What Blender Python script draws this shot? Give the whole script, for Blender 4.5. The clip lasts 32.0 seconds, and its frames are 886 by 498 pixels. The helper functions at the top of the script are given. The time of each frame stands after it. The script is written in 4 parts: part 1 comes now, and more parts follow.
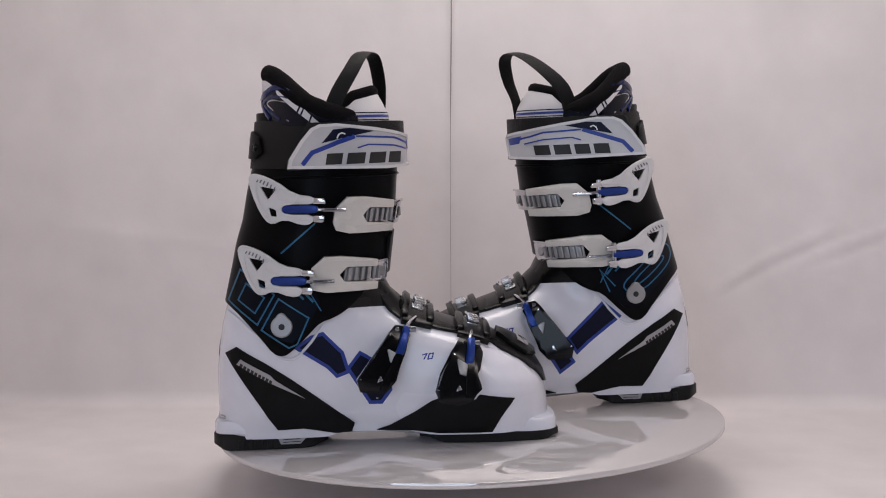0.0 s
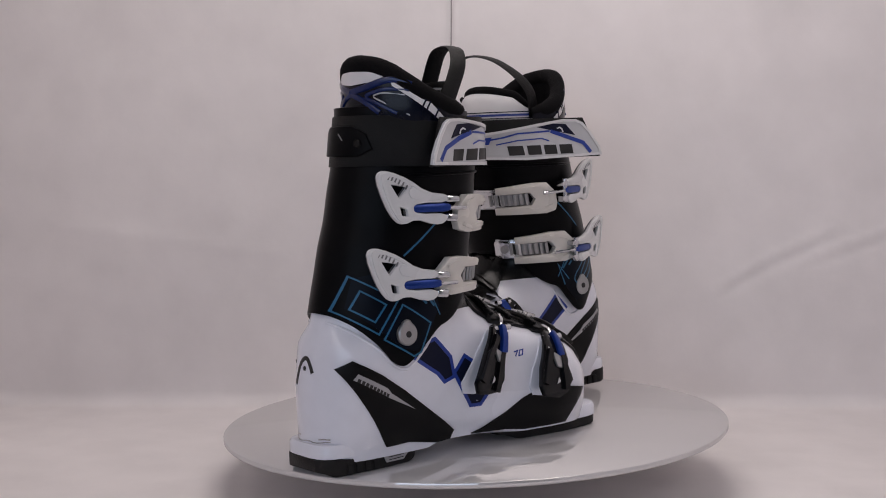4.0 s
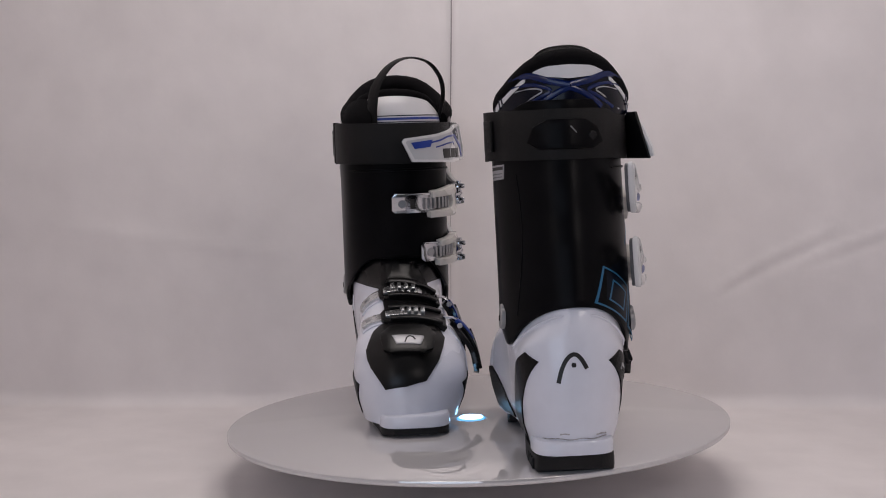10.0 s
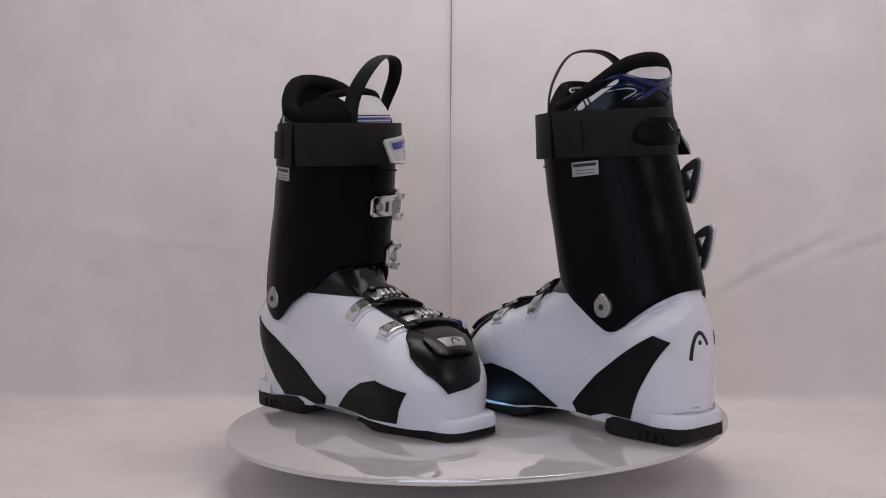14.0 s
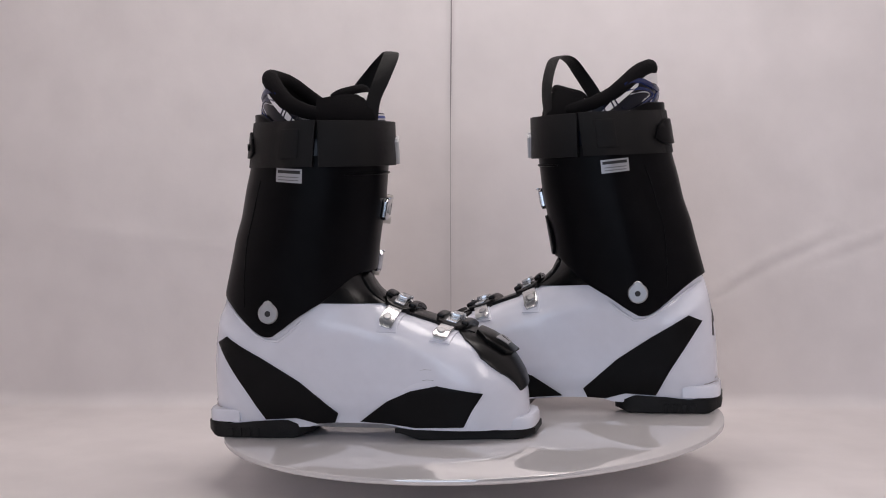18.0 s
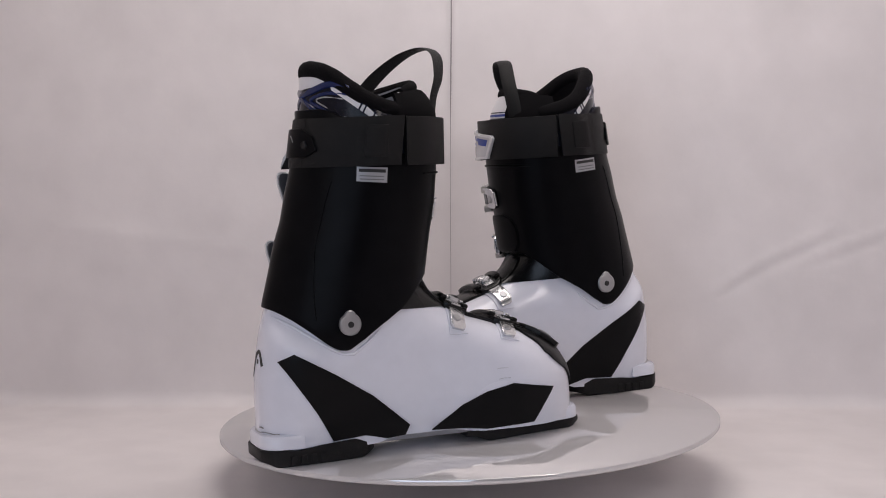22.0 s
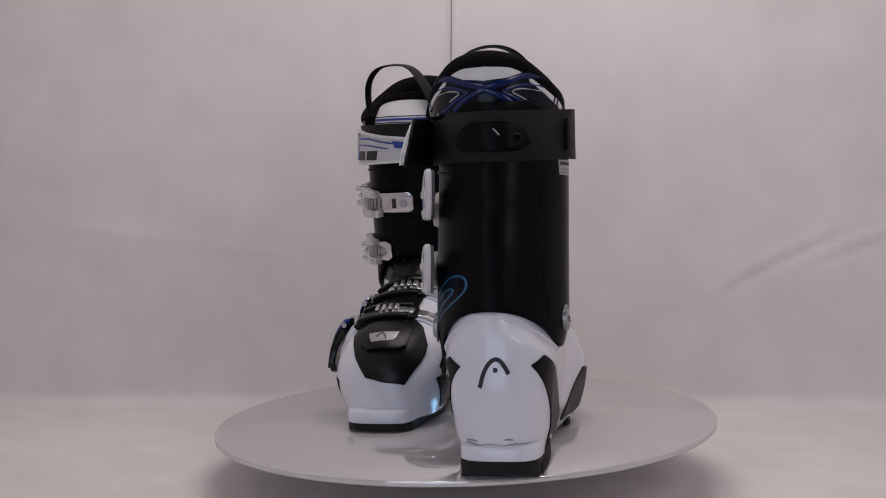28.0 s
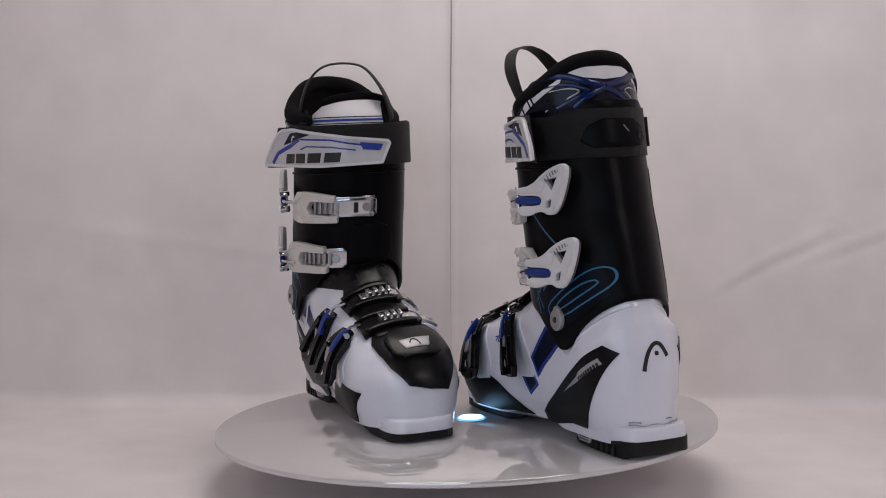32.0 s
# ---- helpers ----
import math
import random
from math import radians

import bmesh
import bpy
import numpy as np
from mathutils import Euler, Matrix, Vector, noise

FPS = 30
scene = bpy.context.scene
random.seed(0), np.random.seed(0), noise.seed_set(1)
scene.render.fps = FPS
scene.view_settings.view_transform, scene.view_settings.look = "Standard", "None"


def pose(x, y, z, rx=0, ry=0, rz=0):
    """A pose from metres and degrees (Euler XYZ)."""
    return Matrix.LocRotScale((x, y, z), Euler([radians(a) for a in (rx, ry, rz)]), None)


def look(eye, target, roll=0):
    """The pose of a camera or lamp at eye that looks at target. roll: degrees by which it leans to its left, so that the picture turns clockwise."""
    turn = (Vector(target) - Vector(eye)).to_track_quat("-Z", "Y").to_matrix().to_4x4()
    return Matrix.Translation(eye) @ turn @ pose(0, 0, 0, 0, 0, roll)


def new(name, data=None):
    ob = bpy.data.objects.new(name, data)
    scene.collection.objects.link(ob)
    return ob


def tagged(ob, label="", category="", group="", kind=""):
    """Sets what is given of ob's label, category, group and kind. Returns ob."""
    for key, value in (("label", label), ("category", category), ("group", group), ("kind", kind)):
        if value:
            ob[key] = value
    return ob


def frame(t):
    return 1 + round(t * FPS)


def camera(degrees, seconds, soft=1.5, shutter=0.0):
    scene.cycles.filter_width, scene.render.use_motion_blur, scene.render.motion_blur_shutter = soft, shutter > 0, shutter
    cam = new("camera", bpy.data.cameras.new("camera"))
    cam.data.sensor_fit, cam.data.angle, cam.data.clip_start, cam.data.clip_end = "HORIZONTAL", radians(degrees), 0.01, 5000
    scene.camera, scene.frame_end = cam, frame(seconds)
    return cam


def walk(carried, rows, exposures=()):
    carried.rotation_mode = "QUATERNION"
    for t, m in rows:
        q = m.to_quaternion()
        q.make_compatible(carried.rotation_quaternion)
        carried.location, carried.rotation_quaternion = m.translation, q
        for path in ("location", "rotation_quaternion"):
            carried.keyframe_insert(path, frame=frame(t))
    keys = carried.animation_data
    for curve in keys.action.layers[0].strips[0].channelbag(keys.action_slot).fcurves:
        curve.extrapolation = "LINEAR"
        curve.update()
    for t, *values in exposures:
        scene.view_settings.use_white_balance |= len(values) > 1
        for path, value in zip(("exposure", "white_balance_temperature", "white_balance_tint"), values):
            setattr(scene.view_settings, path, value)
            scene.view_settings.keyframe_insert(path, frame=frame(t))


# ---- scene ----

SECONDS = 32.0

# ---- camera: stands still on a tripod ----
EYE = (0.0, -1.395, 0.2935)
cam = camera(37.0, SECONDS, soft=1.0)
AIM = (-0.0168, -0.3952, 0.2137)
VIEW = look(EYE, AIM)
# the turntable's axis leans by two degrees
LEAN = VIEW @ look(EYE, AIM, -2.03).inverted()
EXPOSURES = [(0, -0.11), (3, -0.20), (6, -0.42), (9, -0.38), (11, -0.28), (13, -0.26), (17, -0.11), (19, -0.06), (22, -0.11), (25, -0.32), (28, -0.43), (30, -0.36), (32, -0.27)]
walk(cam, [(0, VIEW), (SECONDS, VIEW)], EXPOSURES)

# ---- light: white tent with lamps above and in front, plus added fill ----
world = bpy.data.worlds.new("world")
scene.world = world
world.use_nodes = True
world.node_tree.nodes["Background"].inputs[0].default_value = (0.9, 0.86, 0.88, 1)
world.node_tree.nodes["Background"].inputs[1].default_value = 0.02


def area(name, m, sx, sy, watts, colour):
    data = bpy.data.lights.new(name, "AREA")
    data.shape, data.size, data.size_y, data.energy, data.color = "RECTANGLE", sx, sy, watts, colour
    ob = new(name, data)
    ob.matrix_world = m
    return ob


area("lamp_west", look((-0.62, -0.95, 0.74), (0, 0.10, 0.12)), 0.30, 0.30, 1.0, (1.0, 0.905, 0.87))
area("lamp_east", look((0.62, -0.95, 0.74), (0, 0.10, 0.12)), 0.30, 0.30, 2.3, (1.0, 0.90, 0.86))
area("roof_light", look((0.05, -0.03, 1.1), (0.05, -0.02, 0)), 0.8, 0.4, 6.7, (1.0, 0.91, 0.88))
# broad cool fill added on the camera side, no window is built there
area("front_fill", look((-0.70, -2.4, 0.55), (0.0, 0.0, 0.1)), 1.5, 1.0, 11.2, (0.66, 0.78, 0.985))


# ---- materials ----
def material(name, base, rough=0.5, metal=0.0, vary=0.08, grain=60.0, bump=0.0, bump_scale=400.0, coat=0.0, spec=0.5, emit=None, power=0.0, speck=0.0):
    """Plain surface with colour variation at two scales, uneven gloss and fine relief."""
    mt = bpy.data.materials.new(name)
    mt.use_nodes = True
    nt = mt.node_tree
    b = nt.nodes["Principled BSDF"]
    b.inputs["Metallic"].default_value = metal
    b.inputs["Specular IOR Level"].default_value = spec
    b.inputs["Coat Weight"].default_value = coat
    b.inputs["Coat Roughness"].default_value = 0.12
    co = nt.nodes.new("ShaderNodeTexCoord")
    n1 = nt.nodes.new("ShaderNodeTexNoise")
    n1.inputs["Scale"].default_value = grain
    n1.inputs["Detail"].default_value = 6
    n2 = nt.nodes.new("ShaderNodeTexNoise")
    n2.inputs["Scale"].default_value = grain / 9
    n2.inputs["Detail"].default_value = 3
    nt.links.new(co.outputs["Object"], n1.inputs["Vector"])
    nt.links.new(co.outputs["Object"], n2.inputs["Vector"])
    add = nt.nodes.new("ShaderNodeMath")
    add.operation = "ADD"
    nt.links.new(n1.outputs["Fac"], add.inputs[0])
    nt.links.new(n2.outputs["Fac"], add.inputs[1])
    ramp = nt.nodes.new("ShaderNodeMapRange")
    ramp.inputs["From Min"].default_value, ramp.inputs["From Max"].default_value = 0.7, 1.3
    ramp.inputs["To Min"].default_value, ramp.inputs["To Max"].default_value = 1 - vary, 1 + vary
    nt.links.new(add.outputs[0], ramp.inputs["Value"])
    mul = nt.nodes.new("ShaderNodeVectorMath")
    mul.operation = "SCALE"
    mul.inputs[0].default_value = base
    nt.links.new(ramp.outputs[0], mul.inputs["Scale"])
    nt.links.new(mul.outputs[0], b.inputs["Base Color"])
    rr = nt.nodes.new("ShaderNodeMapRange")
    rr.inputs["From Min"].default_value, rr.inputs["From Max"].default_value = 0.3, 0.7
    rr.inputs["To Min"].default_value, rr.inputs["To Max"].default_value = max(rough - min(0.06, rough * 0.4), 0.01), min(rough + min(0.06, rough * 0.4), 1)
    nt.links.new(n2.outputs["Fac"], rr.inputs["Value"])
    nt.links.new(rr.outputs[0], b.inputs["Roughness"])
    if bump:
        n3 = nt.nodes.new("ShaderNodeTexNoise")
        n3.inputs["Scale"].default_value = bump_scale
        n3.inputs["Detail"].default_value = 4
        nt.links.new(co.outputs["Object"], n3.inputs["Vector"])
        bp = nt.nodes.new("ShaderNodeBump")
        bp.inputs["Strength"].default_value = bump
        bp.inputs["Distance"].default_value = 0.001
        nt.links.new(n3.outputs["Fac"], bp.inputs["Height"])
        nt.links.new(bp.outputs[0], b.inputs["Normal"])
    if emit:
        b.inputs["Emission Color"].default_value = (*emit, 1)
        b.inputs["Emission Strength"].default_value = power
    return mt


M_SHELL = material("white_shell_plastic", (0.735, 0.75, 0.835), 0.22, vary=0.03, bump=0.05, bump_scale=900, coat=0.35)
M_CUFF = material("black_shell_plastic", (0.0040, 0.0039, 0.0048), 0.32, spec=0.055, vary=0.25, bump=0.08, bump_scale=700)
M_TONGUE = material("black_soft_plastic", (0.003, 0.003, 0.0035), 0.25, spec=0.30, vary=0.2, bump=0.015, bump_scale=600)
M_RUBBER = material("black_rubber", (0.004, 0.0039, 0.0043), 0.28, spec=0.26, vary=0.25, bump=0.07, bump_scale=900)
M_SOLE = material("black_sole", (0.008, 0.0075, 0.008), 0.55, spec=0.25, vary=0.3, bump=0.3, bump_scale=500)
M_STRAP = material("black_webbing", (0.0035, 0.0034, 0.004), 0.5, spec=0.22, vary=0.2, bump=0.5, bump_scale=1500)
M_FLEECE = material("black_fleece", (0.003, 0.0026, 0.0034), 0.95, vary=0.3, bump=0.8, bump_scale=1200, spec=0.15)
M_PATCH = material("matt_black_inlay", (0.0045, 0.0043, 0.005), 0.36, spec=0.13, vary=0.2, bump=0.2, bump_scale=1200)
M_LEVER = material("white_buckle_plastic", (0.66, 0.66, 0.67), 0.28, vary=0.04, bump=0.04)
M_BADGE = material("silver_white_badge", (0.52, 0.525, 0.55), 0.26, vary=0.06, bump=0.03)
M_CATCH = material("creamy_buckle_plastic", (0.66, 0.635, 0.60), 0.30, vary=0.05, bump=0.04)
M_BLACKLEVER = material("gloss_black_plastic", (0.004, 0.004, 0.005), 0.15, vary=0.2, spec=0.28)
M_LEVERBACK = material("shaded_lever_back", (0.075, 0.078, 0.088), 0.42, vary=0.15)
M_BLUE = material("blue_anodised_metal", (0.006, 0.035, 0.23), 0.3, metal=0.4, vary=0.1)
M_STEEL = material("bright_steel", (0.60, 0.61, 0.64), 0.17, metal=1.0, vary=0.12, bump=0.08, bump_scale=250)
M_LADDER = material("satin_ladder_metal", (0.62, 0.63, 0.64), 0.24, metal=0.9, vary=0.15, bump=0.1, bump_scale=250)
M_DULL = material("grey_cast_metal", (0.38, 0.38, 0.39), 0.42, metal=0.85, vary=0.1, bump=0.1)
M_SILVER = material("silver_label", (0.38, 0.38, 0.40), 0.38, metal=0.4, vary=0.05)
M_WHITEPRINT = material("white_print", (0.72, 0.72, 0.73), 0.45, vary=0.03)
M_BLUEPRINT = material("blue_print", (0.007, 0.036, 0.27), 0.4, vary=0.05)
M_NAVY = material("navy_print", (0.004, 0.006, 0.022), 0.4, spec=0.15, vary=0.1)
M_LINER = material("glossy_navy_vinyl", (0.0024, 0.0034, 0.010), 0.20, spec=0.2, vary=0.2, bump=0.05, bump_scale=400)
M_LINERBLUE = material("glossy_blue_vinyl", (0.004, 0.013, 0.080), 0.18, spec=0.4, vary=0.1)
M_TEAL = material("teal_print", (0.004, 0.11, 0.23), 0.45, vary=0.05)
M_CUFFPRINT = material("dark_navy_print", (0.0018, 0.0034, 0.0090), 0.4, spec=0.1, vary=0.5, grain=40)
M_BLACKPRINT = material("black_print", (0.008, 0.008, 0.009), 0.5, vary=0.1)
M_GREYPRINT = material("grey_print", (0.16, 0.16, 0.17), 0.5, vary=0.1)
M_WHITELINER = material("white_liner_vinyl", (0.7, 0.69, 0.71), 0.4, vary=0.04, bump=0.1, bump_scale=300)
M_DISC = material("white_acrylic", (0.66, 0.645, 0.655), 0.02, vary=0.015, grain=20, spec=1.0)
M_DISC.node_tree.nodes["Principled BSDF"].inputs["IOR"].default_value = 2.5
# opal acrylic lets part of the light through
opal = M_DISC.node_tree
opal_mix, opal_glow = opal.nodes.new("ShaderNodeMixShader"), opal.nodes.new("ShaderNodeBsdfTranslucent")
opal_mix.inputs[0].default_value = 0.16
opal_glow.inputs["Color"].default_value = (0.80, 0.77, 0.77, 1)
opal.links.new(opal.nodes["Principled BSDF"].outputs[0], opal_mix.inputs[1])
opal.links.new(opal_glow.outputs[0], opal_mix.inputs[2])
opal.links.new(opal_mix.outputs[0], opal.nodes["Material Output"].inputs["Surface"])
M_STAND = material("grey_stand_plastic", (0.55, 0.53, 0.53), 0.4, vary=0.05)
M_LED = material("cold_led", (0.8, 0.9, 1.0), 0.4, emit=(0.30, 0.62, 1.0), power=7.0)
M_GLOW = material("cold_led_fringe", (0.5, 0.7, 0.9), 0.4, emit=(0.16, 0.55, 1.0), power=1.2)
M_CLOTH = material("white_cloth", (0.755, 0.720, 0.722), 0.85, vary=0.06, grain=14, bump=0.25, bump_scale=60, spec=0.2)
M_ROOM = material("grey_room_wall", (0.34, 0.34, 0.36), 0.9, vary=0.1, grain=6)
M_SCUFF = material("grey_scuff", (0.38, 0.37, 0.38), 0.7, vary=0.5, grain=300)
M_HAZE = material("faint_scuff", (0.55, 0.57, 0.62), 0.6, vary=0.3, grain=300)
M_SEAM = material("grey_seam", (0.33, 0.30, 0.31), 0.9, vary=0.1)

# ---- building helpers ----


def part(name, bm, mat, parent=None, label="", sharp=35):
    """One mesh object from a bmesh."""
    me = bpy.data.meshes.new(name)
    bmesh.ops.recalc_face_normals(bm, faces=bm.faces)
    bm.to_mesh(me)
    bm.free()
    me.materials.append(mat)
    me.polygons.foreach_set("use_smooth", [True] * len(me.polygons))
    me.set_sharp_from_angle(angle=radians(sharp))
    ob = new(name, me)
    if parent:
        ob.parent = parent
    return tagged(ob, label)


def lerp(table, v):
    """Straight lines between the table's points."""
    a0, b0 = table[0]
    if v <= a0:
        return b0
    for a1, b1 in table:
        if v <= a1:
            return b0 + (b1 - b0) * (v - a0) / (a1 - a0)
        a0, b0 = a1, b1
    return b0


def smooth(a, b, v):
    t = min(max((v - a) / (b - a), 0.0), 1.0)
    return t * t * (3 - 2 * t)


def mm(pts):
    return [tuple(c * 0.001 for c in q) for q in pts]


def grid_mesh(rows, close=True, cap_start=False, cap_end=False):
    """A skin over rows of equally many points."""
    bm = bmesh.new()
    vs = [[bm.verts.new(q) for q in row] for row in rows]
    n = len(vs[0])
    for a, b in zip(vs, vs[1:]):
        for i in range(n if close else n - 1):
            j = (i + 1) % n
            bm.faces.new((a[i], a[j], b[j], b[i]))
    if cap_start:
        bm.faces.new(vs[0])
    if cap_end:
        bm.faces.new(vs[-1])
    return bm


def rounded(bm, width, angle=40, segs=2):
    bm.normal_update()
    es = [e for e in bm.edges if len(e.link_faces) == 2 and e.calc_face_angle(0) > radians(angle)]
    if es:
        bmesh.ops.bevel(bm, geom=es, offset=width, segments=segs, profile=0.5, affect="EDGES", clamp_overlap=True)
    return bm


def sheet(poly, surf, thick, cell=0.008, base=-0.0006, bev=0.0, out=None):
    """A plate of the given outline (in the surface's own two coordinates), laid on a curved surface and raised by thick along its normal."""
    bm = bmesh.new()
    bm.faces.new([bm.verts.new((u, v, 0)) for u, v in poly])
    us, vs = [q[0] for q in poly], [q[1] for q in poly]
    for axis, lo, hi in ((0, min(us), max(us)), (1, min(vs), max(vs))):
        no = (1, 0, 0) if axis == 0 else (0, 1, 0)
        k = int((hi - lo) / cell)
        for i in range(1, k + 1):
            c = lo + (hi - lo) * i / (k + 1) + 1.3e-6
            bmesh.ops.bisect_plane(bm, geom=list(bm.verts) + list(bm.edges) + list(bm.faces), plane_co=(c, 0, 0) if axis == 0 else (0, c, 0), plane_no=no)
    ret = bmesh.ops.extrude_face_region(bm, geom=list(bm.faces))
    top = {q for q in ret["geom"] if isinstance(q, bmesh.types.BMVert)}
    h = 4e-5
    for q in bm.verts:
        u, v = q.co.x, q.co.y
        p0 = Vector(surf(u, v))
        n = (Vector(surf(u + h, v)) - Vector(surf(u - h, v))).cross(Vector(surf(u, v + h)) - Vector(surf(u, v - h)))
        if n.length > 0:
            n.normalize()
        if n.dot(out(p0)) < 0:
            n = -n
        q.co = p0 + n * (thick if q in top else base)
    if bev:
        bmesh.ops.recalc_face_normals(bm, faces=bm.faces)
        rounded(bm, bev, 50)
    return bm


def ribbon(line, width, surf, thick, base, out, cell=0.005):
    """A printed line of one width on a curved surface; closed where its ends meet."""
    closed = line[0] == line[-1]
    pts = [Vector((u, v)) for u, v in (line[:-1] if closed else line)]
    n = len(pts)
    left, right = [], []
    for i, q in enumerate(pts):
        d0 = (q - pts[i - 1]).normalized() if closed or i > 0 else (pts[1] - q).normalized()
        d1 = (pts[(i + 1) % n] - q).normalized() if closed or i < n - 1 else d0
        k = Vector((-(d0 + d1).y, (d0 + d1).x))
        k = k.normalized() if k.length > 1e-6 else Vector((-d0.y, d0.x))
        k *= min(1 / max(k.dot(Vector((-d1.y, d1.x))), 0.35), 2.5) * width / 2
        left.append(q + k)
        right.append(q - k)
    rows = []
    h = 4e-5
    for i in range(n if closed else n - 1):
        j = (i + 1) % n
        m = max(1, int((pts[j] - pts[i]).length / cell))
        for t in range(m + (0 if closed or i < n - 2 else 1)):
            row = []
            for ends, d in ((left, base), (left, thick), (right, thick), (right, base)):
                u, v = ends[i].lerp(ends[j], t / m)
                p0 = Vector(surf(u, v))
                nn = (Vector(surf(u + h, v)) - Vector(surf(u - h, v))).cross(Vector(surf(u, v + h)) - Vector(surf(u, v - h)))
                nn.normalize()
                row.append(p0 + nn * (d if nn.dot(out(p0)) > 0 else -d))
            rows.append(row)
    if closed:
        rows.append(rows[0])
    bm = grid_mesh(rows, False)
    bmesh.ops.remove_doubles(bm, verts=bm.verts, dist=1e-7)
    return bm


def slab(poly, surf, thick, bev=0.0008, holes=()):
    """A flat plate, pierced by holes: outlines in two coordinates, surf(u, v, d) gives the place at depth d."""
    bm = bmesh.new()
    caps = {0.0: [], thick: []}
    for loop in (poly, *holes):
        rings = []
        for d in caps:
            vs = [bm.verts.new(surf(u, v, d)) for u, v in loop]
            caps[d] += [bm.edges.new((vs[k - 1], vs[k])) for k in range(len(vs))]
            rings.append(vs)
        a, b = rings
        for k in range(len(a)):
            bm.faces.new((a[k - 1], a[k], b[k], b[k - 1]))
    for es in caps.values():
        bmesh.ops.triangle_fill(bm, use_beauty=True, use_dissolve=False, edges=es)
    bmesh.ops.recalc_face_normals(bm, faces=bm.faces)
    if bev:
        rounded(bm, bev, 20)
    return bm


def round_off(line, times=2):
    """Cuts the corners of a closed line."""
    pts = line[:-1]
    for _ in range(times):
        pts = [(a[0] * (1 - t) + b[0] * t, a[1] * (1 - t) + b[1] * t) for a, b in zip(pts, pts[1:] + pts[:1]) for t in (0.25, 0.75)]
    return pts + pts[:1]


def tube(path, ra, rb=None, side=None, n=10, caps=True, taper=0):
    """A pipe along a path; ra, rb: half widths, rb along side."""
    rb = rb or ra
    rows = []
    path = [Vector(q) for q in path]
    for i, p0 in enumerate(path):
        d = (path[min(i + 1, len(path) - 1)] - path[max(i - 1, 0)]).normalized()
        ref = Vector(side[i]) if isinstance(side, list) else Vector(side or (0, 0, 1))
        s = (ref - d * ref.dot(d)).normalized()
        u = d.cross(s)
        g = 1.0 if not taper else ease(0.15 + 0.85 * min(i, len(path) - 1 - i) / taper, 2.0)
        rows.append([p0 + s * (rb * g * math.cos(a)) + u * (ra * g * math.sin(a)) for a in (2 * math.pi * k / n for k in range(n))])
    return grid_mesh(rows, True, caps, caps)


def curve(pts, n):
    """A smooth line through points."""
    pts = [Vector(q) for q in pts]
    res = []
    for i in range(len(pts) - 1):
        p0, p1, p2, p3 = pts[max(i - 1, 0)], pts[i], pts[i + 1], pts[min(i + 2, len(pts) - 1)]
        for k in range(n):
            t = k / n
            res.append(0.5 * (2 * p1 + (p2 - p0) * t + (2 * p0 - 5 * p1 + 4 * p2 - p3) * t * t + (3 * p1 - p0 - 3 * p2 + p3) * t ** 3))
    return res + [pts[-1]]


def disc_bm(centre, normal, radius, depth, n=24, bev=0.0):
    """A round plate with its back at centre."""
    bm = bmesh.new()
    q = Vector(normal).to_track_quat("Z", "Y").to_matrix()
    rows = []
    for r, z in ((radius, 0), (radius, depth - bev), (radius - bev, depth)):
        rows.append([Vector(centre) + q @ Vector((r * math.cos(a), r * math.sin(a), z)) for a in (2 * math.pi * k / n for k in range(n))])
    bm.free()
    return grid_mesh(rows, True, True, True)


def box_bm(lo, hi, bev=0.001):
    bm = bmesh.new()
    bmesh.ops.create_cube(bm, size=1)
    for v in bm.verts:
        v.co = Vector([(a + b) / 2 + c * (b - a) for a, b, c in zip(lo, hi, v.co)])
    if bev:
        bmesh.ops.bevel(bm, geom=list(bm.edges), offset=bev, segments=2, profile=0.5, affect="EDGES", clamp_overlap=True)
    return bm


# ---- the boot's forms, in metres: x from heel to toe, w to the outer side, z up ----
HEEL_X = mm([(0, -4), (25, -6), (36, -5), (56, -5), (79, -4), (101, -1), (124, 3), (141, 8), (150, 14), (160, 18)])
TOE_X = mm([(0, 322), (8, 323), (20, 324), (41, 323), (55, 321), (64, 318.5), (79, 310), (90, 297), (97, 285), (104, 267), (110, 247.5), (117, 228), (123, 210), (130, 193), (138, 181), (150, 168), (165, 160)])
WIDE_OUT = mm([(-10, 46), (40, 48), (100, 50), (150, 54), (200, 62), (250, 70), (280, 69), (310, 60), (330, 51)])
WIDE_IN = mm([(-10, 40), (40, 42), (100, 40), (150, 40), (200, 44), (250, 50), (280, 49), (310, 44), (330, 40)])
V_HEEL = [(0.0, 0.78), (0.02, 0.83), (0.035, 0.94), (0.055, 1.0), (0.08, 1.06), (0.11, 1.12), (0.165, 1.15)]
V_TOE = [(0.0, 0.80), (0.015, 0.84), (0.03, 0.93), (0.05, 1.0), (0.07, 0.98), (0.1, 0.92), (0.165, 0.82)]
FRONT_LEN = [(0.0, 0.062), (0.06, 0.066), (0.08, 0.085), (0.1, 0.105), (0.12, 0.11), (0.165, 0.09)]


TOE_SHIFT = 0.010


CUFF_BACK = mm([(90, -3), (120, 1), (150, 7.5), (180, 15), (202, 20), (225, 27.5), (252, 33), (275, 39), (320, 45.5)])
CUFF_FRONT = mm([(90, 150), (131, 164), (157, 166), (185, 170), (205, 173), (238, 179), (266, 181.5), (320, 185.5)])
CUFF_N, CUFF_REAR = 2.3, 1.72
CUFF_C, CUFF_B = 0.0061, 0.0606


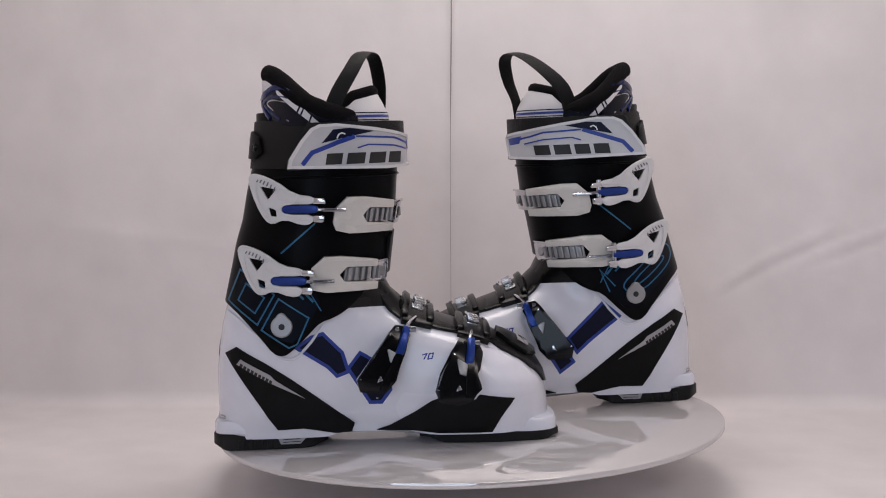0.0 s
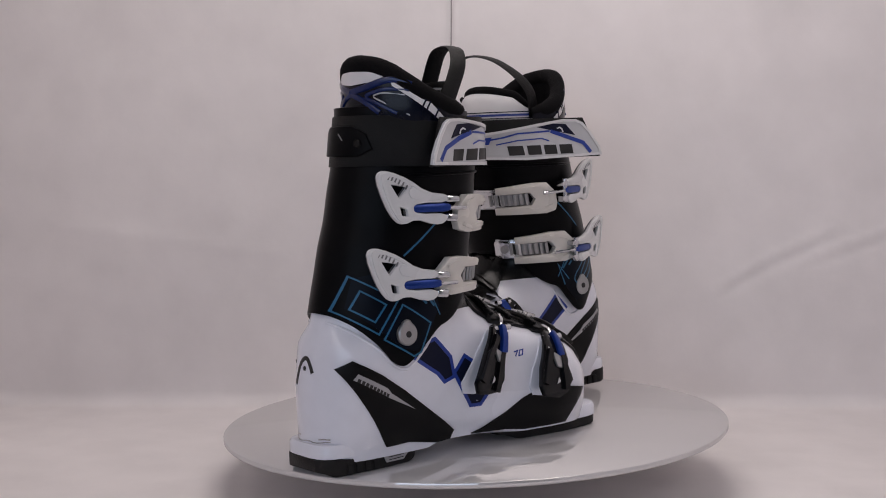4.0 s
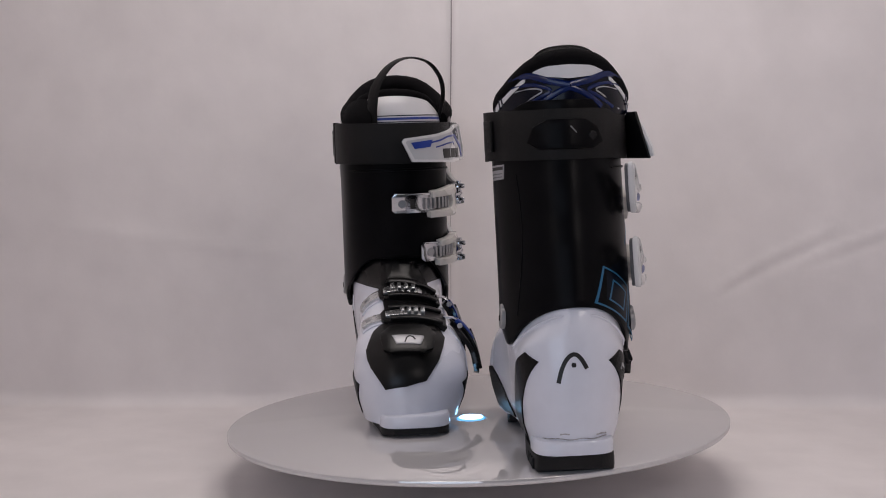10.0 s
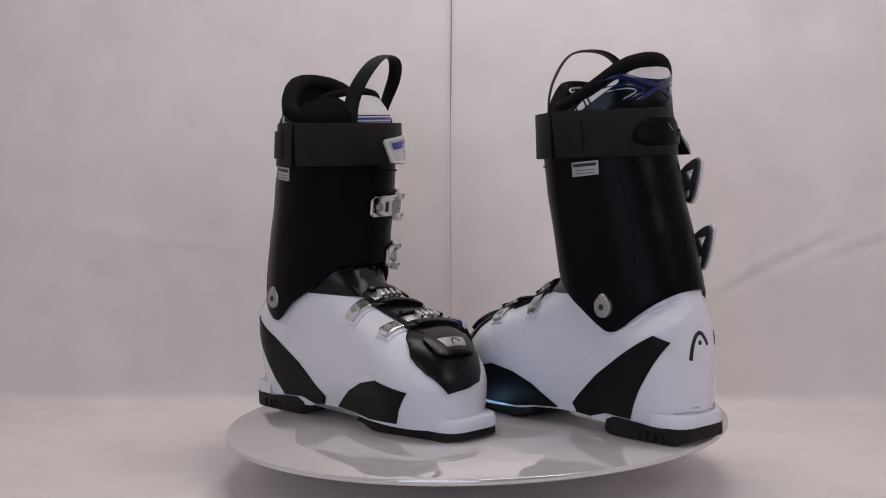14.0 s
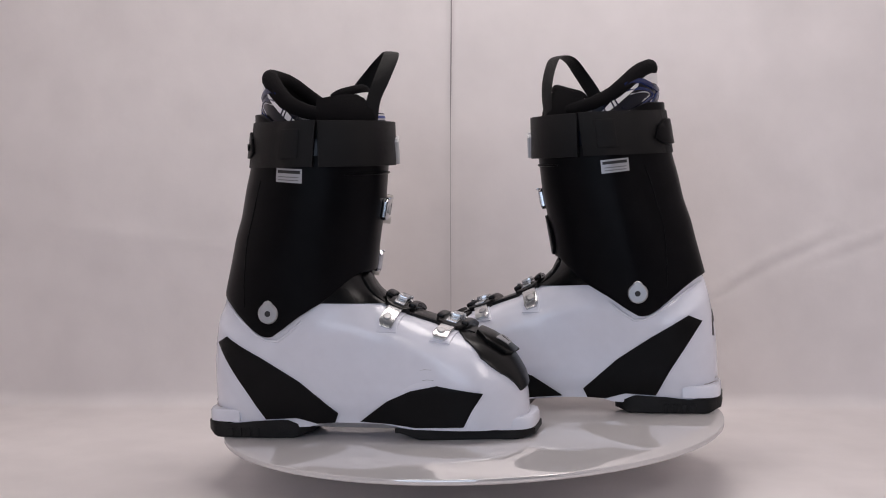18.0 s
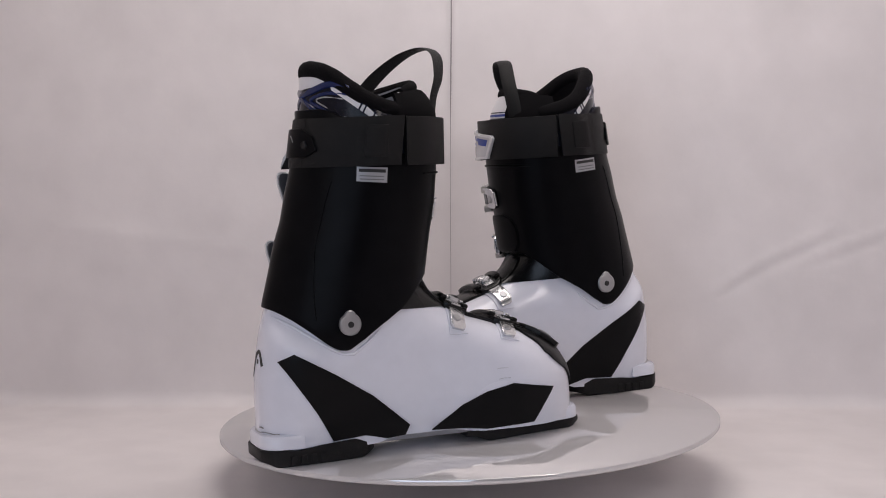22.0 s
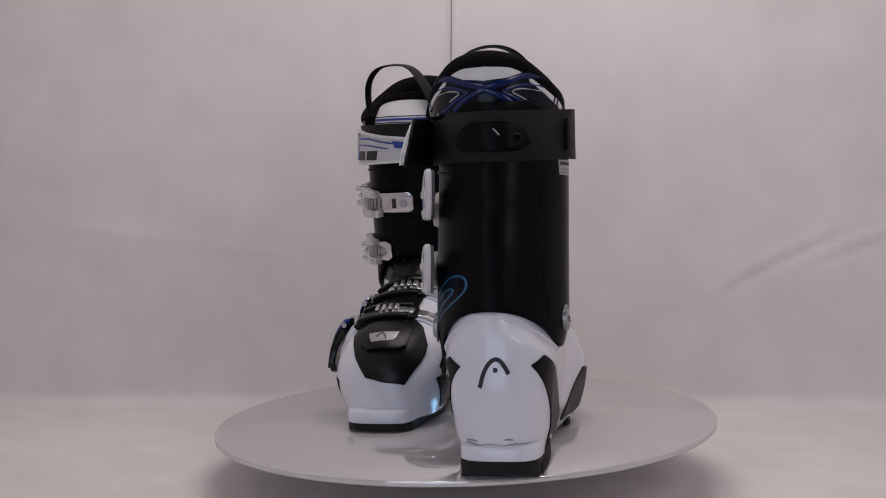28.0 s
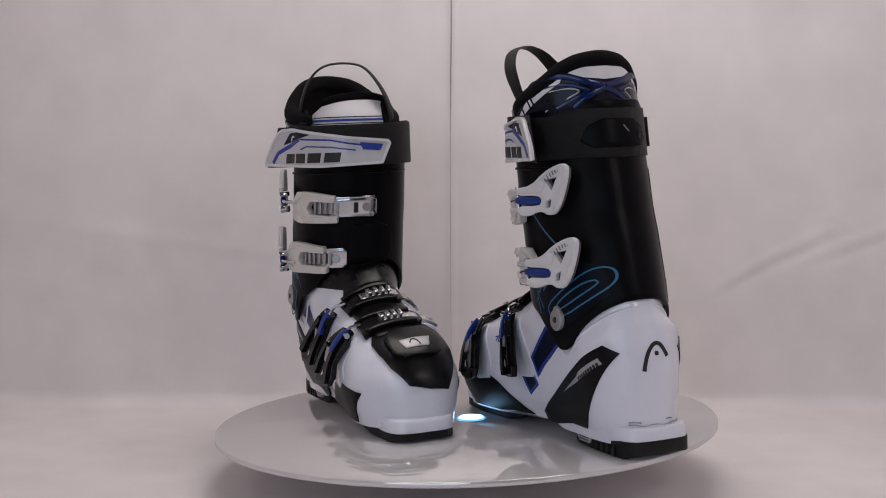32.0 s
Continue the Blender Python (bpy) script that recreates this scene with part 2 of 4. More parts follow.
CUFF_LOW_OUT = mm([(0, 146), (8, 143), (14, 139.5), (21, 135), (30, 128), (42, 117.5), (58, 101), (66, 96), (74, 95), (81, 99), (93, 112), (104, 127), (118, 131), (146, 134), (173, 137)])
CUFF_LOW_IN = mm([(0, 146), (8, 143), (14, 140), (24, 134), (40, 123), (56, 111.5), (67, 106), (78, 105), (91, 114), (106, 127), (117, 134), (144, 139), (173, 140)])


def bow(c, n):
    """A cosine or sine bent towards a box (n above 2) or a lens, smooth at its ends."""
    p = 1 / n - 0.5
    return c * ((c * c + 0.12) / 1.12) ** p


def cuff_xy(a, z, grow=0.0, gw=None):
    """Plan of the cuff: rounder at its back than at its front."""
    xb, xf = lerp(CUFF_BACK, z), lerp(CUFF_FRONT, z)
    c, s = math.cos(a), math.sin(a)
    n = CUFF_REAR + (CUFF_N - CUFF_REAR) * smooth(-0.4, 0.4, c)
    return ((xb + xf) / 2 + ((xf - xb) / 2 + grow) * bow(c, n), CUFF_C + (CUFF_B + (grow if gw is None else gw)) * bow(s, n))


def cuff_w(x, z, outer):
    """Half width of the cuff's plan at one side, from the foot's middle line."""
    lo, hi = 0.0, math.pi
    for _ in range(16):
        a = (lo + hi) / 2
        if cuff_xy(a, z)[0] > x:
            lo = a
        else:
            hi = a
    w = cuff_xy((lo + hi) / 2, z)[1] - CUFF_C
    return w + (CUFF_C if outer else -CUFF_C)


def ease(t, n=2.3):
    t = min(max(t, 0.0), 1.0)
    return max(1 - (1 - t) ** n, 0.0) ** (1 / n)


def shell_w(x, z, outer):
    xb, xf = lerp(HEEL_X, z), lerp(TOE_X, z)
    v = lerp(V_HEEL, z) + (lerp(V_TOE, z) - lerp(V_HEEL, z)) * smooth(0.11, 0.19, x)
    w = lerp(WIDE_OUT if outer else WIDE_IN, x) * v * ease((x - xb) / 0.05, 2.2) * ease((xf - x) / lerp(FRONT_LEN, z))
    if z > 0.088 and x < 0.15:
        low = lerp(CUFF_LOW_OUT if outer else CUFF_LOW_IN, x)
        w += (max(min(w, cuff_w(x, z, outer) - 0.0058), 0.0) - w) * smooth(low - 0.030, low - 0.001, z) * smooth(0.15, 0.12, x)
    return w


def shell_top(x, w):
    """Height of the foot's upper surface over the plan."""
    lo, hi = 0.03, 0.165
    for _ in range(22):
        z = (lo + hi) / 2
        if lerp(TOE_X, z) > x and shell_w(x, z, w > 0) > abs(w):
            lo = z
        else:
            hi = z
    return (lo + hi) / 2


ARC_A = np.linspace(-math.pi, math.pi, 721)


_line = np.array([cuff_xy(a, 0.23) for a in ARC_A])
ARC_S = np.concatenate([[0], np.cumsum(np.hypot(*np.diff(_line, axis=0).T))])
ARC_S = ARC_S - ARC_S[360]


def cuff_s(s, z, grow=0.0):
    """Place on the cuff by the way round it from the middle of its front (outer side positive)."""
    girth = float(ARC_S[-1] - ARC_S[0])
    s = (s - float(ARC_S[0])) % girth + float(ARC_S[0])
    x, w = cuff_xy(float(np.interp(s, ARC_S, ARC_A)), z, grow)
    return x, w, z


def s_at(x, outer=True):
    """The way round the cuff at which its side has this x (taken at mid height)."""
    best = min((abs(cuff_xy(a, 0.23)[0] - x), a) for a in np.linspace(0.02, 3.1, 400))[1]
    return float(np.interp(best, ARC_A, ARC_S)) * (1 if outer else -1)


def strap_path(s, grow, way):
    """Way of the power strap: round the cuff, then straight off at its free end."""
    s0 = 0.098
    if s <= s0:
        x, w, _ = cuff_s(s, 0.295, grow - 0.0050 * smooth(-0.085, -0.130, s))
        return x, w
    x, w, _ = cuff_s(s0, 0.295, grow)
    return x - (s - s0) * way[0], w + (s - s0) * way[1]


def boot(name, m, lean, loop_pts, label, tongue_up, way, shift):
    """A ski boot. m: -1 for the right foot, 1 for the left."""
    root = tagged(new(name), label, "ski boot", "pair of ski boots")
    root.empty_display_size = 0.05

    def P(x, w, z):
        return Vector((x + lean * max(z - 0.15, 0.0), m * w, z))

    def add(nm, bm, mat, parent=None, text="", sharp=35):
        return part(nm, bm, mat, parent or root, text, sharp)

    def side_out(outer):
        return lambda q: Vector((0, m * (1 if outer else -1), 0.02))

    def on_shell(outer):
        k = 1 if outer else -1
        return lambda x, z: P(x, k * shell_w(x, z, outer), z)

    def on_heel(w, z):
        x = lerp(HEEL_X, z)
        wide = lerp(WIDE_OUT if w > 0 else WIDE_IN, 0.04) * lerp(V_HEEL, z)
        t = min(abs(w) / wide, 0.98)
        return P(x + 0.05 * (1 - (1 - t ** 2.2) ** (1 / 2.2)), w, z)

    def on_top(x, w):
        return P(x, w, shell_top(x, w))

    def on_toe(u, w):
        a = u / 0.08
        lo, hi = 0.0, 0.16
        for _ in range(20):
            t = (lo + hi) / 2
            x, z = 0.25 + t * math.cos(a), 0.02 + t * math.sin(a)
            if lerp(TOE_X, z) > x and shell_w(x, z, w > 0) > abs(w):
                lo = t
            else:
                hi = t
        return P(0.25 + lo * math.cos(a), w, 0.02 + lo * math.sin(a))

    def toe_poly(pts):
        return [(radians(a) * 0.08, w * 0.001) for a, w in pts]

    def on_cuff(grow=0.0):
        return lambda s, z: P(*cuff_s(s, z, grow))

    def cuff_side(outer):
        def f(x, z):
            return P(x, (1 if outer else -1) * cuff_w(x, z, outer), z)
        return f

    def from_axis(q):
        return Vector((q.x - 0.105, q.y - m * 0.007, 0))

    up = lambda q: Vector((0.3, 0, 1))
    toe_out = lambda q: q - Vector((0.23, 0, 0.0))

    def print_on(nm, polys, mat, parent, surf, thick, base, out, cell=0.006):
        for pts in polys:
            add(nm, sheet(pts, surf, thick, cell, base=base, out=out), mat, parent)

    def line_on(nm, line, width, mat, parent, surf, thick, base, out, cell=0.005):
        add(nm, ribbon(line, width, surf, thick, base, out, cell), mat, parent)

    # lower shell
    rows = []
    for z in np.linspace(0.011, 0.158, 50):
        xb, xf = lerp(HEEL_X, z), lerp(TOE_X, z)
        xs = [xb + (xf - xb) * (1 - math.cos(math.pi * k / 46)) / 2 for k in range(47)]
        lift = lambda x: z + 0.005 * smooth(0.100, 0.122, x) * smooth(0.212, 0.178, x) * smooth(0.040, 0.011, z)
        rows.append([P(x, shell_w(x, z, True), lift(x)) for x in xs] + [P(x, -shell_w(x, z, False), lift(x)) for x in xs[-2:0:-1]])
    shell = add("lower_shell", grid_mesh(rows, True, True, True), M_SHELL, None, "white glossy plastic lower shell")
    # ledges at toe and heel
    for nm, xs0, flip in (("toe_ledge", (0.290, 0.3305), 1), ("heel_ledge", (-0.0085, 0.030), -1)):
        rows = []
        for z, g in ((0.0085, -0.0015), (0.0095, 0), (0.019, 0), (0.0215, -0.0015), (0.0225, -0.005)) if flip > 0 else ((0.0165, 0), (0.026, 0), (0.0285, -0.0015), (0.0295, -0.005)):
            ring = []
            for k in range(25):
                a = -math.pi / 2 + math.pi * k / 24
                c, s = math.cos(a), math.sin(a)
                ln = xs0[1] - xs0[0]
                xx = abs(c) ** 0.62 * (ln + g)
                ww = math.copysign(abs(s) ** 0.5, s) * (0.0365 + g)
                ring.append(P(xs0[0] + xx if flip > 0 else xs0[1] - xx, ww + (TOE_SHIFT if flip > 0 else 0.0), z))
            rows.append(ring)
        add(nm, grid_mesh(rows, True, True, True), M_SHELL, shell, "white raised binding ledge")

    # soles
    def sole(nm, pts_top, x0, x1, wide, text):
        rows = []
        n = 26
        for k in range(n + 1):
            x = x0 + (x1 - x0) * k / n
            zt = lerp(pts_top, x)
            zb = 0.0
            e = min(ease((x - x0) / 0.02, 3), ease((x1 - x) / 0.02, 3)) if nm == "heel_sole" else ease((x1 - x) / 0.03, 3)
            if nm == "heel_sole":
                zb = 0.005 * smooth(0.006, -0.009, x) + 0.004 * smooth(0.085, 0.1, x)
            else:
                zb = 0.007 * smooth(0.222, 0.196, x) + 0.003 * smooth(0.315, 0.331, x)
            h = lerp(wide, x) * max(e, 0.62)
            c = TOE_SHIFT * smooth(0.19, 0.29, x)
            rows.append([P(x, c + d, z) for d, z in ((h, zb + 0.001), (h - 0.001, zb), (-h + 0.001, zb), (-h, zb + 0.001), (-h, zt), (h, zt))])
        return add(nm, grid_mesh(rows, True, True, True), M_SOLE, None, text)

    heel = sole("heel_sole", mm([(-9, 16), (5, 16), (22, 14), (45, 17), (80, 19), (92, 14), (103, 11)]), -0.009, 0.103, mm([(-9, 34.5), (60, 36.5), (103, 33)]), "black rubber heel sole")
    sole("toe_sole", mm([(192, 12), (210, 12), (255, 12), (300, 11), (331, 9)]), 0.194, 0.331, mm([(165, 36), (230, 39), (270, 38.5), (300, 35.5), (331, 34.5)]), "black rubber toe sole")
    for k in range(8):
        x, w = 0.016 + k % 4 * 0.0095, (0.0357 if k < 4 else -0.0357) * m
        add("tread_lug", box_bm((x, w - 0.0014, 0.0005), (x + 0.0058, w + 0.0014, 0.0100), 0.0006), M_SOLE, heel)
    ins = add("heel_insert", sheet(mm([(54, 13.5), (58, 5), (77, 5), (84, 12), (78, 14.5)]), lambda x, z: P(x, 0.0372, z), 0.0008, base=-0.002, out=side_out(True)), M_SILVER, heel, "grey printed insert")
    for zz in (7.0, 9.6, 12.0):
        line_on("insert_line", mm([(60, zz), (77, zz + 0.4)]), 0.0007, M_BLACKPRINT, ins, lambda x, z: P(x, 0.0372, z), 0.0011, 0.0006, side_out(True))
    line_on("ledge_line", mm([(w, 30.5 + 0.6 * math.sin(w * 0.3)) for w in range(-28, 31, 4)]), 0.0009, M_SCUFF, shell, on_heel, 0.0003, -0.0003, lambda q: Vector((-1, 0, 0)))
    for w0, z0, dw in ((18, 33, 5), (-14, 34.5, 4), (-22, 25, 3)):
        line_on("scuff", mm([(w0, z0), (w0 + dw, z0 + 0.6), (w0 + dw * 2, z0 + 0.2)]), 0.0012, M_SCUFF, shell, on_heel, 0.0003, -0.0003, lambda q: Vector((-1, 0, 0)))
    for x0, z0 in ((224, 72), (226, 62)):
        line_on("scuff", mm([(x0, z0), (x0 + 5, z0 + 0.8), (x0 + 12, z0 + 0.4)]), 0.0006, M_HAZE, shell, on_shell(False), 0.0002, -0.0003, side_out(False))

    # black inlays on the shell
    patches = (
        ("heel_inlay", True, [(8, 97), (20, 104), (46, 89), (72, 71), (98, 51), (120, 34), (131, 25), (128, 16.5), (113, 15), (101, 17), (81, 21), (56, 20), (48, 32), (40, 46), (28, 65)]),
        ("heel_inlay", False, [(9, 98), (22, 105), (60, 83), (97, 59), (118, 41), (135, 26), (131, 16.5), (112, 15), (90, 21), (58, 19), (42, 47), (27, 70)]),
        ("toe_inlay", True, [(152, 17.5), (165, 22), (190, 36), (205, 46), (225, 54), (253, 52), (286, 46), (273, 29), (264, 13), (212, 13), (190, 16.5)]),
        ("toe_inlay", False, [(158, 18), (166, 24), (188, 40), (213, 51), (241, 57), (286, 49), (274, 31), (265, 15), (215, 13), (190, 16.5)]),
    )
    for nm, outer, pts in patches:
        pt = add(nm, sheet(mm(pts), on_shell(outer), 0.0011, 0.007, bev=0.0004, out=side_out(outer)), M_PATCH, shell, "matt black inlay panel")
        if nm == "heel_inlay" and outer:
            add("inlay_label", sheet(mm([(20, 87), (24, 92), (52, 76), (56, 71), (84, 52), (52, 68)]), on_shell(True), 0.0016, 0.006, base=0.0008, out=side_out(True)), M_SILVER, pt, "silver tapered label")
            for k in range(9):
                x, z = 24 + k * 3.4, 88.2 - k * 2.05
                add("label_bar", sheet(mm([(x, z), (x + 2.4, z - 1.4), (x + 1.2, z - 4.4), (x - 1.2, z - 3.0)]), on_shell(True), 0.0019, 0.01, base=0.0012, out=side_out(True)), M_BLACKPRINT, pt)

    # cuff with wall thickness and a cut-away lower edge
    na, nz = 120, 30
    outer_rows, inner_rows = [], []
    for j in range(nz + 1):
        ro, ri = [], []
        for i in range(na):
            a = -math.pi + 2 * math.pi * i / na
            xm = cuff_xy(a, 0.13)[0]
            lo = lerp(CUFF_LOW_OUT if a > 0 else CUFF_LOW_IN, xm)
            blend = smooth(1.25, 0.40, abs(a))
            lo = lo + (0.1665 - lo) * blend
            hi = 0.3135 + 0.015 * smooth(1.9, 2.6, abs(a))
            z = lo + (hi - lo) * j / nz
            g = -0.0045 * smooth(0.13, 0.095, z)
            ro.append(P(*cuff_xy(a, z, g), z))
            ri.append(P(*cuff_xy(a, z, g - 0.0042), z))
        outer_rows.append(ro)
        inner_rows.append(ri)
    cuff = add("cuff", rounded(grid_mesh(inner_rows[::-1] + outer_rows + [inner_rows[-1]], True), 0.0012, 55), M_CUFF, None, "black plastic upper cuff")
    add("cuff_lip", tube([P(*cuff_s(s, 0.2655, 0.0006)) for s in np.linspace(-0.062, 0.16, 44)], 0.0013, taper=8), M_CUFF, cuff)
    # raised lip of the shell along the cuff's lower edge
    for outer, low in ((True, CUFF_LOW_OUT), (False, CUFF_LOW_IN)):
        line = [on_shell(outer)(x, lerp(low, x) - 0.0042) for x in np.linspace(0.010, 0.104, 44)]
        add("shell_lip", tube(line, 0.0015, n=8, taper=5), M_SHELL, shell)
    # pivots
    for outer in (True, False):
        x, z = (0.066, 0.1245) if outer else (0.0725, 0.130)
        q = cuff_side(outer)(x, z)
        k = m * (1 if outer else -1)
        pv = add("pivot", disc_bm(q - Vector((0, k * 0.002, 0)), (0, k, 0.05), 0.0105, 0.0045, 28, 0.0012), M_DULL, cuff, "grey metal pivot rivet")
        add("pivot_tab", disc_bm(q + Vector((0, -k * 0.002, 0.0075)), (0, k, 0.05), 0.0055, 0.0040, 16, 0.001), M_DULL, pv)
        add("pivot_core", disc_bm(q + Vector((0, k * 0.002, 0)), (0, k, 0.05), 0.0030, 0.0012, 12, 0.0004), M_BLACKPRINT, pv)
    # seam up the back edge of the cuff
    add("cuff_groove", tube([P(*cuff_s(-0.150 - 0.012 * math.sin((z - 0.14) * 20), z, 0.0001)) for z in np.linspace(0.135, 0.262, 24)], 0.0006), M_CUFF, cuff)
    # certificate sticker on the inner side
    bx, bz = (0.005, -0.003) if m < 0 else (0.0, 0.0)
    tag = lambda x, z: cuff_side(False)(x - bx, z + bz)
    st = add("sticker", sheet(mm([(84, 261), (85, 274.5), (113, 272.5), (112, 258.5)]), tag, 0.0005, 0.008, out=from_axis), M_SILVER, cuff, "small silver printed sticker")
    add("sticker_print", sheet(mm([(86.5, 269.6), (86.7, 272.6), (111, 270.8), (110.8, 267.8)]), tag, 0.0008, 0.008, base=0.0004, out=from_axis), M_BLACKPRINT, st)
    for zz in (265.5, 262.5):
        add("sticker_line", sheet(mm([(87, zz), (87, zz + 1), (109, zz - 0.6), (109, zz - 1.6)]), tag, 0.0008, 0.008, base=0.0004, out=from_axis), M_GREYPRINT, st)

    # power strap
    rows = []
    for s in np.linspace(s_at(0.1205, False), 0.1465 + shift, 104):
        for_row = []
        slant = 0.022 * min(max((s - 0.10 - shift) / 0.0465, 0), 1)
        for g, z in ((0.0035, 0.2725), (0.0062, 0.2725), (0.0062, 0.3165), (0.0035, 0.3165)):
            x, w = strap_path(s - (slant if z > 0.3 else 0), g, way)
            tilt = 0.004 * smooth(0.02, -0.15, s)
            for_row.append(P(x, w, z + tilt * (1 if z > 0.3 else 0.6)))
        rows.append(for_row)
    strap = add("power_strap", rounded(grid_mesh(rows, True, True, True), 0.0006), M_STRAP, None, "black woven power strap")
    rows = []
    for s in np.linspace(0.085, float(ARC_S[-1]) + 0.02, 56):
        near = 0.0042 * smooth(0.12, 0.165, s)
        up1, up2 = 0.0024 * smooth(0.1, 0.19, s), 0.004 * smooth(0.1, 0.19, s)
        rows.append([P(*cuff_s(s, z, g)) for g, z in ((0.0012, 0.2726 + up1), (0.0060 - near, 0.2726 + up1), (0.0060 - near, 0.3163 + up2), (0.0012, 0.3163 + up2))])
    add("strap_tail", rounded(grid_mesh(rows, True, True, True), 0.0005), M_STRAP, strap)
    # fastening on the inner side: the strap comes back through a slot
    rows = []
    for s in np.linspace(float(ARC_S[0]) - 0.006, s_at(0.1165, False), 60):
        near = 0.0046 * smooth(-0.114, -0.142, s)
        th = 0.0064 - near - 0.0005 * smooth(-0.175, float(ARC_S[0]), s)
        rows.append([P(*cuff_s(s, z, g)) for g, z in ((0.0014, 0.2747), (th, 0.2747), (th, 0.3202), (0.0014, 0.3202))])
    se = add("strap_end", rounded(grid_mesh(rows, True, True, True), 0.0011), M_STRAP, strap, "folded strap end with embossed panel")
    sa, sb = s_at(0.082, False), s_at(0.102, False)
    add("stitching", sheet([(sa, 0.2830), (sb, 0.2830), (sb, 0.3120), (sa, 0.3120)], on_cuff(0.0052), 0.0022, 0.006, bev=0.0006, out=from_axis), M_STRAP, se)
    # adjuster plate on the back of the strap
    U = 0.06
    back = lambda u, z: P(*cuff_xy(math.remainder(u / U, 2 * math.pi), z, 0.0024), z)
    pl = add("spoiler_plate", sheet([((math.pi + k) * U, z) for k, z in ((-0.62, 0.290), (-0.52, 0.304), (-0.30, 0.311), (0.30, 0.311), (0.52, 0.304), (0.62, 0.290), (0.45, 0.284), (-0.45, 0.284))], back, 0.0022, 0.006, bev=0.0012, out=from_axis), M_CUFF, strap, "black adjuster plate")
    q = back((math.pi + m * 0.42) * U, 0.2955)
    rv = add("rivet", disc_bm(q, from_axis(q).normalized(), 0.0042, 0.0034, 20, 0.0008), M_BLACKLEVER, pl)
    nrm = from_axis(q).normalized()
    aside = nrm.cross(Vector((0, 0, 1))).normalized()
    add("rivet_ring", tube([q + nrm * 0.0035 + aside * (0.0032 * math.cos(b)) + Vector((0, 0, 0.0032 * math.sin(b))) for b in np.linspace(0, 2 * math.pi, 21)], 0.0005, n=6), M_BLACKLEVER, rv)
    # thin bright bar stands in for a glint on the plate
    add("slot_glint", tube([back((math.pi + m * k) * U, z) + from_axis(back((math.pi + m * k) * U, z)).normalized() * 0.0022 for k, z in ((0.06, 0.3045), (0.11, 0.3015), (0.16, 0.2985))], 0.0006, n=6), M_DULL, pl)

    # printed plastic badge on the strap
    def on_strap(s, z):
        x, w = strap_path(s, 0.0062, way)
        return P(x, w, z)

    E = 0.146 + shift
    F = shift
    G = F + (0.0145 if m > 0 else 0.012)
    badge = add("strap_badge", sheet([(E, 0.2745), (E - 0.002, 0.283), (E - 0.014, 0.300), (E - 0.024, 0.311), (E - 0.032, 0.3145), (E - 0.050, 0.315), (F + 0.062, 0.3105), (F + 0.020, 0.3035), (G + -0.030, 0.2995), (G + -0.0325, 0.296), (G + -0.023, 0.274), (F + 0.05, 0.2715)], on_strap, 0.0026, 0.006, bev=0.0008, out=from_axis), M_BADGE, strap, "white moulded badge with blue stripes")

    line_on("badge_rim", [(E - 0.0015, 0.2755), (E - 0.0035, 0.2830), (E - 0.0150, 0.2995), (E - 0.0250, 0.3100), (E - 0.0330, 0.3133), (E - 0.0500, 0.3138), (F + 0.062, 0.3093), (F + 0.020, 0.3023), (G - 0.028, 0.2984), (G - 0.0305, 0.2955), (G - 0.0215, 0.2752), (F + 0.05, 0.2727), (E - 0.0015, 0.2755)], 0.0027, M_LEVER, badge, on_strap, 0.0038, 0.0020, from_axis)
    bk = (badge, on_strap, 0.0031, 0.0022, from_axis)
    line_on("badge_stripe", [(E - 0.014, 0.2775), (E - 0.024, 0.2885), (E - 0.066, 0.3025)], 0.0042, M_BLUEPRINT, *bk)
    line_on("badge_stripe", [(E - 0.067, 0.3025), (F + 0.040, 0.3005), (G + 0.012, 0.2968), (G + -0.004, 0.2940)], 0.0018, M_BLUEPRINT, *bk)
    line_on("badge_stripe", [(F + 0.078, 0.2915), (F + 0.068, 0.2945), (F + 0.040, 0.2930), (G + 0.004, 0.2890)], 0.0014, M_BLUEPRINT, *bk)
    print_on("badge_field", [[(G + 0.0, 0.2975), (G + -0.003, 0.2895), (G + -0.020, 0.2880), (G + -0.0235, 0.2948)]], M_BLUEPRINT, *bk)
    print_on("badge_window", [[(E - 0.034, 0.2970), (E - 0.046, 0.3095), (E - 0.062, 0.3105), (E - 0.084, 0.3070)]], M_NAVY, *bk)
    line_on("badge_arch", [(E - 0.0500, 0.3010), (E - 0.0515, 0.3045), (E - 0.0545, 0.3062), (E - 0.0575, 0.3048)], 0.0013, M_WHITEPRINT, badge, on_strap, 0.0035, 0.0024, from_axis)
    for k in range(4):
        a = F + 0.108 - k * 0.0205
        print_on("badge_block", [[(a + 0.001, 0.2768), (a - 0.001, 0.2872), (a - 0.0172, 0.2872), (a - 0.0152, 0.2768)]], M_BLACKPRINT, *bk)

    # buckles of the cuff
    lever_poly = mm([(40, 264), (43, 271), (52, 270), (68, 263), (84, 250.5), (104, 247.5), (104.5, 240.5), (75, 241), (70.5, 236.5), (75, 231.5), (103.5, 231), (100, 222), (90, 221), (74, 227), (62, 222), (55, 226), (47, 241)])
    lever_poly = round_off(lever_poly + lever_poly[:1], 1)[:-1]
